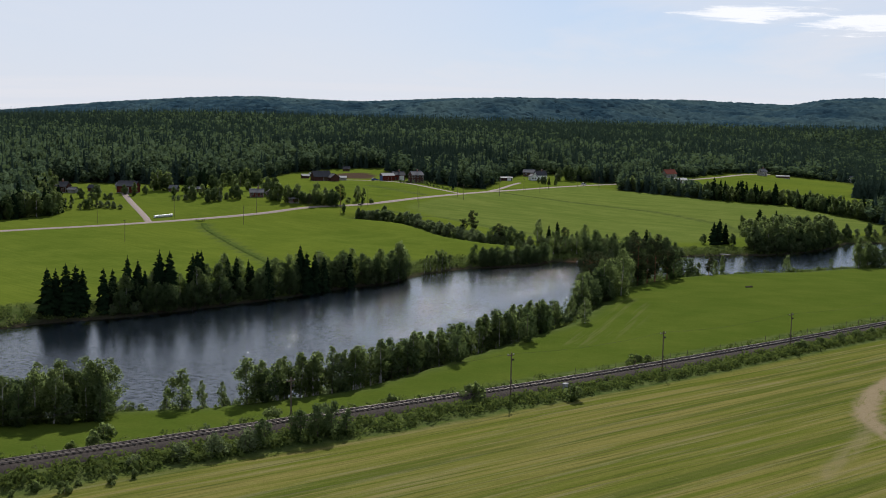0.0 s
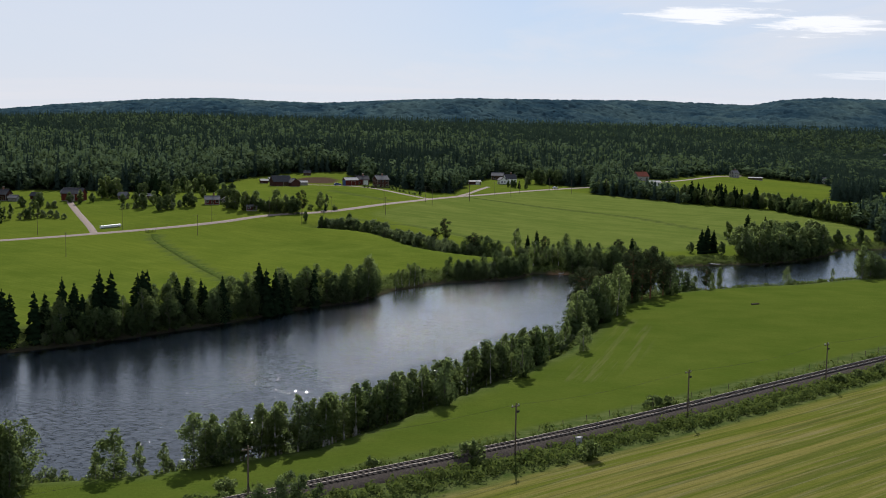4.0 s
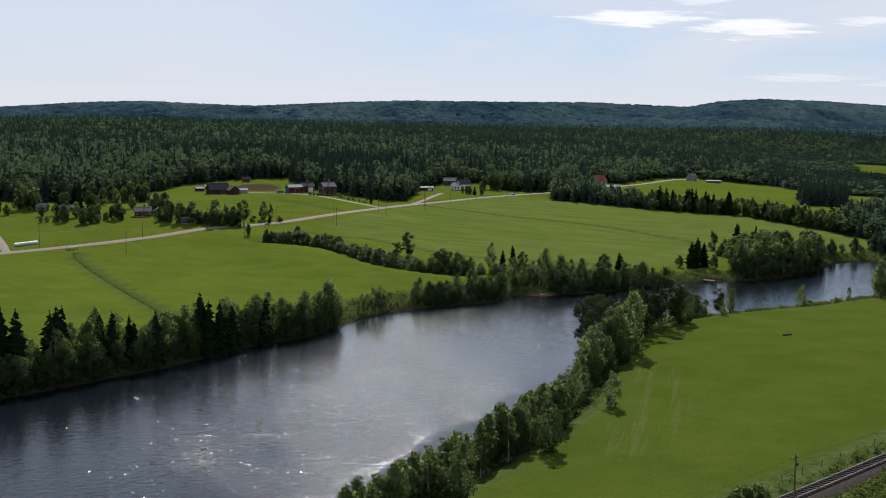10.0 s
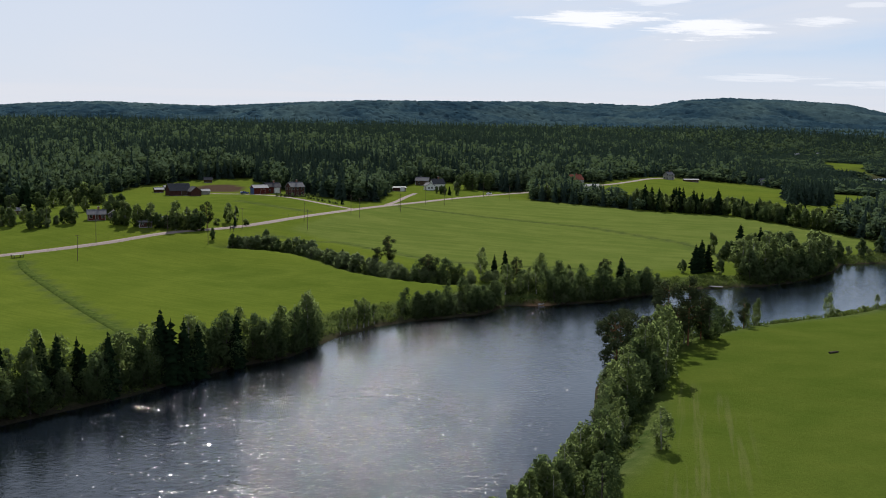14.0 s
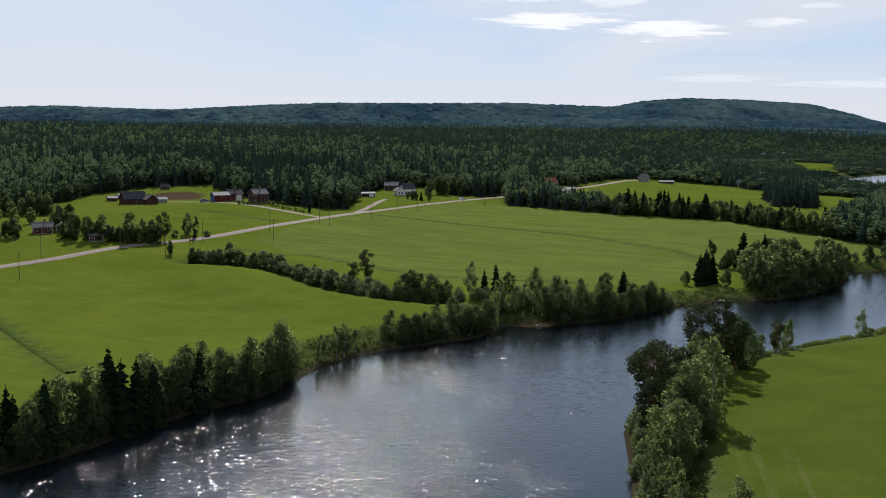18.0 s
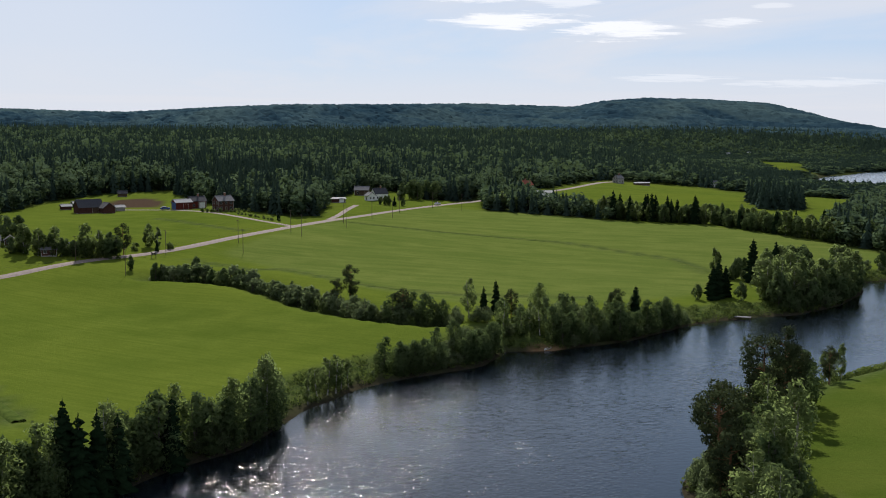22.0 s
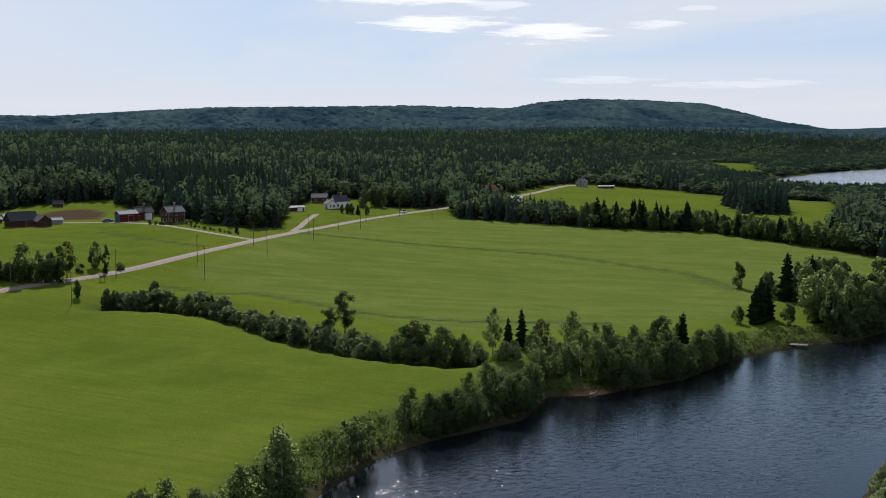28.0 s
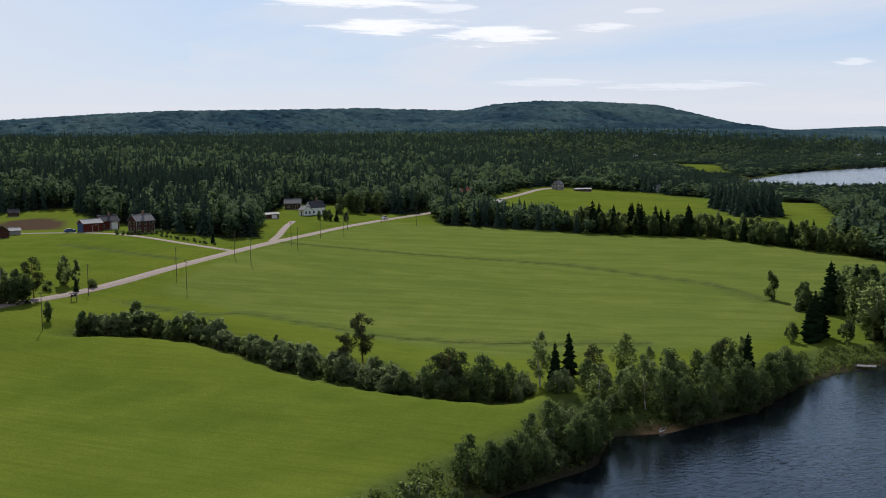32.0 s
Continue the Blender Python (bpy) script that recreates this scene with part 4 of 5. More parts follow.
grow(BROADS, 35.5, 275, 0.55, 1.2), grow(ALDERS, 46, 312, 0.75, 1.1), grow(BROADS, 51, 322, 1.2, 0.95), grow(BROADS, 47, 318, 1.0, 0.9), grow(PINES, 43, 326, 1.3, 0.95), grow(PINES, 46, 333, 1.2, 0.95), grow(PINES, 41, 319, 1.0, 1.0), grow(PINES, 49, 340, 1.1, 0.9), grow(PINES, 60, 349, 1.3, 0.95), grow(PINES, 66, 354, 1.25, 0.9), grow(BROADS, 55, 338, 1.0)
row([(52, 340), (62, 352), (74, 364)], 3.0, [(4, PINES), (4, ALDERS), (2, BROADS)], 0.7, 1.05, 2.0)
row([(74, 370), (88, 382), (98, 392)], 3.4, [(4, BIRCHES), (3, ALDERS), (1, PINES)], 0.55, 0.85, 1.5)
grow(BROADS, 121, 406, 0.62, 0.95), grow(BUSHES, 123, 406, 0.8), grow(BIRCHES, 140, 418, 0.5), grow(BUSHES, 134, 414, 0.7)
row([(150, 424), (170, 434), (200, 440), (240, 440)], 3.0, [(5, BROADS), (3, ALDERS)], 0.8, 1.1, 4.0)
row([(160, 428), (200, 434), (260, 430)], 6.0, [(5, ALDERS), (3, SPRUCES)], 0.8, 1.1, 5.0)
# low growth leaning over the water of the near bank
row([(-69, 184), (-51, 192), (-38, 195), (-19, 206), (-6, 224), (4.5, 242), (15.5, 261), (26.5, 279), (36.5, 308), (44.5, 337), (55.5, 352), (66, 370), (86, 386)], 2.6, [(1, WILLOWS)], 0.5, 0.9, 0.5)
# bushes by the railway
for px, py, s in ((6.5, 188, 1.35), (-6, 186, 0.9), (38, 219, 1.0), (41, 221.5, 0.75), (23, 191, 1.0), (-17, 180, 0.8), (-24, 178, 0.9), (-46, 164, 1.1), (-45, 158, 1.05), (-48, 156, 0.8)):
    grow(BUSHES, px, py, s, 1.15)
for px, py, s in ((-16, 166.2, 1.2), (-14, 167.5, 1.25), (-18.3, 164.6, 1.1), (-12, 169, 0.9), (-23, 161, 1.0), (-25, 159.4, 0.8), (-28.5, 156.5, 0.8), (-33, 154, 0.65), (-38, 150, 0.5), (-56, 138, 0.6), (75, 238, 0.85), (80, 242, 0.75), (86, 247, 0.8), (91, 251, 0.85), (96, 256, 0.7), (101, 260, 0.7), (108, 266, 0.8)):
    grow(ALDERS if -25 < px < 0 else WILLOWS if px < 0 else BUSHES, px, py, s * (0.5 if -25 < px < 0 else 1.0), 1.1)
row([(-62, 129), (-50, 138), (-36, 147)], 3.0, [(1, BUSHES)], 0.3, 0.6, 1.2)
row([(-34, 164), (-22, 176), (-10, 184)], 2.6, [(3, BUSHES), (1, WILLOWS)], 0.4, 0.7, 2.0)
# trees round the farms
row([(-72, 572), (-64, 574), (-54, 572), (-48, 574)], 1.7, [(4, ALDERS), (2, BROADS)], 0.55, 0.9, 2.0)
grow(BROADS, -58, 571, 1.0), grow(PINES, -47, 580, 0.9), grow(BROADS, -40, 597, 0.75), grow(BIRCHES, -37, 597, 0.8), grow(SPRUCES, -37, 588, 0.3), grow(BUSHES, -33, 594, 1.0), grow(BUSHES, -44, 590, 1.0)
for px, py, s in ((-86, 602, 1.0), (-83, 606, 0.95), (-80, 600, 0.7), (-110, 590, 0.55), (-116, 588, 0.6), (-121, 592, 0.6), (-126, 596, 0.55), (-131, 592, 0.5), (-104, 618, 0.6), (-99, 622, 0.6), (-108, 634, 0.7), (-115, 640, 0.75), (-150, 590, 0.6), (-156, 594, 0.55), (-146, 596, 0.5), (-165, 580, 0.6), (-172, 575, 0.55)):
    grow(ALDERS if px > -90 or s < 0.58 else BROADS, px, py, s, 1.1)
row([(-196, 480), (-176, 494), (-166, 514), (-190, 555)], 2.6, [(3, ALDERS), (4, SPRUCES), (4, BROADS)], 0.7, 1.1, 5.0)
row([(-168, 530), (-156, 537), (-142, 541)], 2.6, [(5, WILLOWS), (3, ALDERS), (2, BIRCHES)], 0.5, 0.85, 3.0)
row([(-170, 572), (-158, 576)], 3.0, [(3, WILLOWS), (3, ALDERS)], 0.5, 0.8, 3.0)
row([(-146, 612), (-138, 614)], 2.5, [(4, BROADS), (3, ALDERS)], 0.8, 1.05, 3.0)
row([(-127, 575), (-121, 575), (-116, 580)], 2.2, [(4, ALDERS), (3, WILLOWS)], 0.45, 0.8, 2.0)
row([(-110, 567), (-105, 576), (-97, 581)], 2.4, [(4, ALDERS), (3, BIRCHES), (2, WILLOWS)], 0.4, 0.85, 2.0)
row([(-80, 576), (-76, 577), (-79, 590)], 2.6, [(4, BROADS), (2, ALDERS)], 0.5, 0.95, 1.5)
row([(-112, 655), (-97, 671)], 3.0, [(5, ALDERS), (4, BROADS)], 0.7, 0.95, 4.0)
row([(-132, 624), (-114, 625)], 2.6, [(6, SPRUCES), (2, ALDERS)], 0.7, 1.0, 4.0)
row([(-182, 480), (-176, 520), (-186, 560), (-200, 600)], 4.0, [(4, ALDERS), (3, SPRUCES), (3, BROADS)], 0.8, 1.15, 6.0)
row([(66, 800), (74, 794), (80, 792)], 3.4, [(2, SPRUCES), (4, ALDERS)], 0.35, 0.6, 3.0)
row([(-2, 728), (-18, 724), (-24, 728)], 2.2, [(1, BUSHES)], 0.5, 0.8, 1.0)
row([(-8, 718), (2, 700), (8, 688)], 2.6, [(1, BUSHES)], 0.3, 0.5, 0.5)
grow(SPRUCES, 9, 694, 0.26, 1.4)
row([(84, 830), (95, 840), (104, 838)], 4.0, [(1, WILLOWS), (2, ALDERS)], 0.8, 1.3, 5.0)
# tree belt behind the great field
row([(122, 782), (138, 762)], 3.4, [(5, ALDERS), (2, BROADS)], 0.7, 0.95, 5.0)
row([(140, 758), (160, 735)], 3.0, [(5, WILLOWS), (2, ALDERS)], 0.4, 0.6, 4.0)
row([(160, 738), (177, 712), (202, 700)], 1.5, [(3, SPRUCES), (4, BROADS), (5, ALDERS)], 0.65, 1.05, 4.5)
row([(164, 742), (182, 718), (203, 704)], 1.8, [(2, SPRUCES), (6, ALDERS), (2, BROADS)], 0.6, 1.0, 4.5)
row([(203, 700), (212, 660), (219, 636), (226, 606)], 1.8, [(1, SPRUCES), (5, BROADS), (6, ALDERS)], 0.5, 0.95, 2.5)
row([(206, 703), (218, 660), (225, 640), (232, 608)], 2.4, [(1, SPRUCES), (4, BROADS), (6, ALDERS)], 0.55, 0.95, 3.0)


# ---- the great forest: far more than one could count ----
def spire_kind(seed, tiers, n, droop=0.07):
    """A spruce of height and reach one: boughs in tiers, each with the way its body faces."""
    r = np.random.default_rng(seed)
    v, q_ = [], []
    for i in range(tiers):
        u = i / (tiers - 1)
        z0, q0 = 0.06 + 0.86 * u, (1 - u) ** 0.8 + 0.05
        count = max(3, int(n * (1 - 0.5 * u)))
        for k in range(count):
            a = 2 * math.pi * (k + r.uniform(-0.35, 0.35)) / count + i * 1.1
            q, z = q0 * r.uniform(0.65, 1.2), z0 + r.uniform(-0.5, 0.5) / tiers
            ca, sa, h = math.cos(a), math.sin(a), (0.30 + 1.2 / count) * q0
            v += [(ca * q * 0.1, sa * q * 0.1, z + 0.9 / tiers), (ca * q * 0.85 - sa * h, sa * q * 0.85 + ca * h, z - droop * r.uniform(0.4, 1.4)), (ca * q + sa * h * 0.7, sa * q - ca * h * 0.7, z - droop * r.uniform(0.4, 1.4))]
            up = r.uniform(0.35, 0.75)
            q_ += [(ca, sa, up + 0.3), (ca - 0.6 * sa, sa + 0.6 * ca, up), (ca + 0.6 * sa, sa - 0.6 * ca, up)]
    q_ = np.array(q_)
    return np.array(v), np.arange(len(v)).reshape(-1, 3), q_ / np.linalg.norm(q_, axis=1)[:, None]


def puff_kind(seed, n, size, lumps=10):
    """A birch of height and reach one: a lumpy oval of leaf sprays."""
    r = np.random.default_rng(seed)
    u = np.r_[np.linspace(0.0, 1.0, lumps - 1), 0.55]
    a = r.uniform(0, 2 * np.pi, lumps)
    off = 0.52 * np.sin(np.pi * (0.12 + 0.80 * u)) * r.uniform(0.5, 1.0, lumps)
    c = np.stack([np.cos(a) * off, np.sin(a) * off, 3.4 * (0.18 + 0.72 * u)], 1)
    rad = (0.34 + 0.24 * np.sin(np.pi * (0.1 + 0.8 * u))) * r.uniform(0.8, 1.2, lumps)
    v, f = tri_cloud(r, c, rad, n, size, 1.2)
    out = v.reshape(-1, 3, 3).mean(1) - (tri_cloud.core * 0.5 + np.array([0, 0, 0.85]))
    out /= np.linalg.norm(out, axis=1)[:, None]
    out = out + 0.15 * r.normal(size=out.shape) + np.array([0, 0, 0.30])
    out /= np.linalg.norm(out, axis=1)[:, None]
    v[:, 2] /= 3.4
    return v, f, out.repeat(3, 0)


def forest(name, x, y, kinds, tall, wide, material, label):
    """One body of trees."""
    vs, fs, ns, ts, base = [], [], [], [], 0
    z = height(x, y)
    which = rng.integers(len(kinds), size=len(x))
    for k, (kv, kf, kn) in enumerate(kinds):
        m = which == k
        n = int(m.sum())
        if not n:
            continue
        a = rng.uniform(0, 2 * np.pi, n)
        edge = np.minimum(away(x[m], y[m], OPEN_FARM), away(x[m], y[m], OPEN_FAR))
        h = tall * rng.triangular(0.50, 0.92, 1.40, n) * (0.76 + 0.24 * step(0, 35, edge)) * (1 - 0.66 * step(300, 470, x[m] - 0.22 * (y[m] - 1000)) * step(2300, 1900, y[m]) * step(720, 900, y[m]))
        h = h * (1 + 0.30 * step(150, 60, x[m]) * step(1000, 850, y[m]))
        w = wide * rng.uniform(0.75, 1.3, n) * (1 + 0.5 * step(300, 470, x[m] - 0.22 * (y[m] - 1000)))
        ca, sa = np.cos(a)[:, None], np.sin(a)[:, None]
        vx = x[m][:, None] + (kv[None, :, 0] * ca - kv[None, :, 1] * sa) * w[:, None]
        vy = y[m][:, None] + (kv[None, :, 0] * sa + kv[None, :, 1] * ca) * w[:, None]
        vz = z[m][:, None] + kv[None, :, 2] * h[:, None]
        vs.append(np.stack([vx, vy, vz], 2).reshape(-1, 3))
        ns.append(np.stack([kn[None, :, 0] * ca - kn[None, :, 1] * sa, kn[None, :, 0] * sa + kn[None, :, 1] * ca, np.broadcast_to(kn[None, :, 2], vz.shape)], 2).reshape(-1, 3))
        ts.append(np.repeat(rng.uniform(0, 1, n) ** 1.3, len(kv)))
        fs.append((kf[None] + (np.arange(n) * len(kv))[:, None, None]).reshape(-1, 3) + base)
        base += n * len(kv)
    v, f, body = np.vstack(vs), np.vstack(fs), np.vstack(ns)
    q = v.reshape(-1, 3, 3)
    turned = (np.cross(q[:, 1] - q[:, 0], q[:, 2] - q[:, 0]) * body[::3]).sum(1) < 0
    f[turned] = f[turned][:, ::-1]
    me = mesh_of(name, v, f, material)
    me.polygons.foreach_set("use_smooth", np.ones(len(f), bool))
    me.normals_split_custom_set_from_vertices(body.tolist())
    me.attributes.new("tint", "FLOAT", "POINT").data.foreach_set("value", np.concatenate(ts).astype(np.float32))
    tagged(new(name, me), label, "forest", kind="stuff")


def strew(gap, r0, r1):
    """Places in the woods between two distances from the end of the flight."""
    n = int(r1 / gap)
    gx, gy = np.meshgrid(np.arange(-n, n) * gap, np.arange(0, n) * gap)
    x = gx.ravel() + rng.uniform(-0.45, 0.45, gx.size) * gap - 35
    y = gy.ravel() + rng.uniform(-0.45, 0.45, gx.size) * gap + 270
    d = np.hypot(x + 35, y - 270)
    az_ = np.degrees(np.arctan2(x + 10, y - 120))
    ok = (d > r0) & (d <= r1) & (az_ > -29) & (az_ < 44)
    x, y = x[ok], y[ok]
    wood = ~(inside(x, y, OPEN_FARM) | inside(x, y, OPEN_FAR) | inside(x, y, OPEN_LAKE) | inside(x, y, OPEN_YARD) | inside(x, y, LAKE) | inside(x, y, CLEARCUT)) | inside(x, y, CLUMP)
    wood &= away(x, y, ROAD) > 8
    return x[wood], y[wood]


def leafiness(x, y):
    """How leafy the woods are from place to place."""
    v = np.sin(x / 37 + 1.1) * np.sin(y / 51 + 0.4) + 0.7 * np.sin(x / 113 + y / 167) + 0.6 * np.sin(x / 19 - y / 23)
    edge = np.minimum(away(x, y, OPEN_FARM), away(x, y, OPEN_FAR))
    return 0.30 + 0.26 * v + 0.36 * step(45, 10, edge) + 0.28 * step(-40, -160, x) * step(1500, 1000, y) + 0.2 * step(200, 260, x) * step(900, 700, y)


def plant(gap, r0, r1, dark_kinds, pale_kinds, tall, wide):
    x, y = strew(gap, r0, r1)
    pale = (rng.uniform(size=len(x)) < np.minimum(leafiness(x, y), 0.72)) & ~inside(x, y, CLUMP)
    forest("spruce_forest", x[~pale], y[~pale], dark_kinds, tall, wide, WOODS_DARK, "dense dark spruce forest stretching to the hills")
    forest("birch_woods", x[pale], y[pale], pale_kinds, tall * 0.78, wide * 1.45, WOODS_PALE, "lighter green birch woods among the spruces")


SHAGGY, PUFF = [spire_kind(s, 12, 8) for s in (1, 2, 3, 4)], [puff_kind(s, 105, 0.45) for s in (4, 5, 6, 7)]
CONES, SMALL_PUFF = [spire_kind(s, 6, 5, 0.10) for s in (7, 8, 9)], [puff_kind(s, 20, 0.9, 6) for s in (10, 11, 12)]
SPIRES, FAR_PUFF = [spire_kind(s, 4, 4, 0.12) for s in (13, 14)], [puff_kind(s, 10, 1.2, 4) for s in (15, 16)]
plant(5.1, 0, 740, SHAGGY, PUFF, 14.5, 2.7)
plant(5.6, 740, 1500, CONES, SMALL_PUFF, 15, 3.0)
plant(8.0, 1500, 2500, SPIRES, FAR_PUFF, 17, 3.3)


def wooded_hills():
    """The far woods: one rough roof of treetops."""
    az_ = np.radians(np.linspace(-30, 45, 440))
    rr = 2380 * (4450 / 2380) ** np.linspace(0, 1, 220)
    a, r = np.meshgrid(az_, rr)
    a, r = a.ravel() + rng.uniform(-0.0012, 0.0012, a.size), r.ravel() * (1 + rng.uniform(-0.001, 0.001, r.size))
    x, y = -10 + r * np.sin(a), 180 + r * np.cos(a)
    z = height(x, y) + (7 + 9 * rng.uniform(0, 1, a.size) ** 1.5) * np.clip((r - 2390) / 110, -0.4, 1)
    n, m = 440, 220
    i = (np.arange(m - 1)[:, None] * n + np.arange(n - 1)[None]).ravel()
    f = np.vstack([np.stack([i, i + 1, i + n], 1), np.stack([i + 1, i + n + 1, i + n], 1)])
    tagged(new("hill_forest", mesh_of("hill_forest", np.stack([x, y, z], 1), f, HAZED_CANOPY)), "distant wooded hills under dark conifers, coloured blue for haze", "forest", kind="stuff")


wooded_hills()


# ---- houses and barns ----
def opening(parent, w, h, at, turn, kind="window", frame_mat=None, fill=None):
    """A window or door: a frame set into the wall, with its pane or leaf."""
    m = Matrix.Translation(at) @ Matrix.Rotation(turn, 4, "Z")
    bm = bmesh.new()
    for sx, sz, px, pz in ((w + 0.16, 0.08, 0, h / 2 + 0.04), (w + 0.16, 0.08, 0, -h / 2 - 0.04), (0.08, h, -w / 2 - 0.04, 0), (0.08, h, w / 2 + 0.04, 0), (0.05, h, 0, 0)):
        if kind == "door" and sx == 0.05:
            continue
        box(bm, (sx, 0.12, sz), (px, 0, pz))
    bmesh.ops.transform(bm, matrix=m, verts=bm.verts)
    f = part(kind, bm, frame_mat or TRIM, parent)
    bm = boxed((w, 0.06, h), (0, 0.0, 0))
    bmesh.ops.transform(bm, matrix=m, verts=bm.verts)
    part("pane" if kind == "window" else "leaf", bm, fill or PANE, f)


def house(label, x, y, turn, length, depth, eave, rise, walls, roof, name="house", category="house", storeys=1, wins=3, chimney=True, door=True, frame_mat=None, base_up=0.4, sunk=0.3):
    """A gabled building. The ridge runs along its length."""
    t = tagged(new(name), label, category)
    length, depth, eave, rise = (0.87 * q for q in (length, depth, eave, rise))
    hl, hd = length / 2, depth / 2
    bm = bmesh.new()
    prof = [(-hd, base_up), (hd, base_up), (hd, eave), (0, eave + rise), (-hd, eave)]
    ends = [[bm.verts.new((sx * hl, py, pz)) for py, pz in prof] for sx in (-1, 1)]
    bm.faces.new(ends[0][::-1]), bm.faces.new(ends[1])
    for k in range(5):
        bm.faces.new((ends[0][k], ends[0][(k + 1) % 5], ends[1][(k + 1) % 5], ends[1][k]))
    bmesh.ops.recalc_face_normals(bm, faces=bm.faces)
    part("wall", bm, walls, t)
    part("foundation", boxed((length + 0.1, depth + 0.1, base_up + 1.2), (0, 0, base_up / 2 - 0.6)), STONE, t)
    over, thick = 0.45, 0.16
    slope = math.atan2(rise, hd)
    run = (hd + over) / math.cos(slope)
    for side in (-1, 1):
        bm = boxed((length + 2 * over, run, thick))
        m = Matrix.Translation((0, side * (hd + over) / 2, eave + rise - (hd + over) / 2 * math.tan(slope) + thick * 0.7)) @ Matrix.Rotation(-side * slope, 4, "X")
        bmesh.ops.transform(bm, matrix=m, verts=bm.verts)
        part("roof", bm, roof, t)
    part("ridge_cap", boxed((length + 2 * over, 0.3, 0.14), (0, 0, eave + rise + thick * 1.1)), roof, t)
    for side in (-1, 1):
        for sx in (-1, 1):
            part("corner_board", boxed((0.14, 0.14, eave - base_up), (sx * hl, side * hd, (eave + base_up) / 2)), frame_mat or TRIM, t)
    for s in range(storeys):
        zc = base_up + 1.35 + s * 2.35
        for side in (-1, 1):
            for k in range(wins):
                px = -hl + length * (k + 0.5) / wins
                if door and s == 0 and side == -1 and k == wins // 2:
                    opening(t, 0.9, 1.9, (px, side * hd, base_up + 1.0), 0, "door", frame_mat, BROWN_BOARD)
                else:
                    opening(t, 1.0, 1.2, (px, side * hd, zc), 0, "window", frame_mat)
        if wins:
            for sx in (-1, 1):
                for off in (-0.22, 0.22):
                    opening(t, 0.9, 1.2, (sx * hl, off * depth, zc), math.pi / 2, "window", frame_mat)
    if chimney:
        c = part("chimney", boxed((0.7, 0.7, 1.8), (length * 0.12, 0, eave + rise + 0.4), bevel=0.03), BRICK, t)
        part("chimney_cap", boxed((0.9, 0.9, 0.12), (length * 0.12, 0, eave + rise + 1.36)), STONE, c)
    t.matrix_basis = pose(x, y, z_at(x, y) - sunk, 0, 0, turn)
    return t


def big_doors(t, w, h, at, turn, material):
    opening(t, w, h, at, turn, "door", TRIM, material)


# farm with the dark barn
b = house("large dark red barn with dark grey roof", -73, 744, 24, 12.5, 8.5, 3.6, 3.6, DARK_BOARD, DARK_ROOF, "barn", "barn", 1, 0, False, False, DARK_BOARD)
big_doors(b, 2.8, 2.8, (2, -3.7, 1.8), 0, BROWN_BOARD)
house("low dark red barn wing with dark roof", -64.8, 741, 114, 7.5, 6.0, 3.2, 2.4, DARK_BOARD, DARK_ROOF, "barn", "barn", 1, 0, False, False, DARK_BOARD)
house("small shed with shining pale roof beside the barn", -85, 764, 20, 5, 4, 2.2, 1.0, DARK_BOARD, PALE_ROOF, "shed", "shed", 1, 0, False, False, DARK_BOARD)
house("small grey shed with pale roof in the farm yard", -81, 778, 25, 6, 4, 2.3, 1.0, GREY_BOARD, PALE_ROOF, "shed", "shed", 1, 0, False, False, GREY_BOARD)
house("small white roofed shed behind the barn", -60, 752, 20, 4.5, 4, 2.4, 1.0, GREY_BOARD, PALE_ROOF, "shed", "shed", 1, 0, False, False, GREY_BOARD)
house("dark weathered hut at the forest edge", -64, 832, 10, 5, 4, 2.4, 1.4, BROWN_BOARD, DARK_ROOF, "hut", "hut", 1, 1, False, True, BROWN_BOARD)
# red barn with blue end, and the house behind it
b = house("red boarded barn with pale sheet roof and blue end wall", -32, 750, 26, 9, 5.5, 4.2, 1.5, RED_BOARD, PALE_ROOF, "barn", "barn", 1, 0, False, False, RED_BOARD)
part("end_wall", boxed((0.08, 4.6, 3.2), (-3.95, 0, 2.0)), BLUE_BOARD, b, "blue painted end wall")
big_doors(b, 2.4, 2.4, (1.0, -2.4, 1.6), 0, RED_BOARD)
b = house("dark red farmhouse with grey roof and white porch", -25.5, 757.5, 26, 8.6, 6.2, 4.4, 2.2, RED_BOARD, DARK_ROOF, "farmhouse", "house", 1, 3, True, True, GREY_BOARD)
part("porch", boxed((2.6, 1.6, 2.8), (1.2, -3.4, 1.8), bevel=0.04), WHITE_BOARD, b, "white porch")
part("porch_roof", boxed((3.0, 2.0, 0.2), (1.2, -3.5, 3.3), bevel=0.04), GREY_ROOF, b)
# two-storey house above the road
house("two storey dark red house with white windows and grey roof", -13.5, 734, 26, 8.4, 7.2, 5.8, 2.4, DARK_BOARD, GREY_ROOF, "house", "house", 2, 3, True, True, GREY_BOARD)
# white house group
b = house("white wooden house with dark gabled roof", 71, 828, 20, 8.5, 7, 4.6, 3.0, WHITE_BOARD, DARK_ROOF, "house", "house", 1, 3, True, True, WHITE_BOARD)
house("white house wing with pale grey roof", 65.5, 823, -70, 5.0, 5.0, 3.6, 1.8, WHITE_BOARD, GREY_ROOF, "house", "house", 1, 1, False, True, WHITE_BOARD)
house("brown house with grey roof at the forest edge", 65.5, 857, -15, 9, 7, 3.8, 2.2, BROWN_BOARD, GREY_ROOF, "house", "house", 1, 2, False, True)
b = house("dark garage with pale flat roof beside a drive", 46, 808, 8, 9, 6, 2.5, 0.7, DARK_BOARD, PALE_ROOF, "garage", "garage", 1, 0, False, False, WHITE_BOARD)
big_doors(b, 2.5, 2.1, (1.9, -2.6, 1.4), 0, WHITE_BOARD)
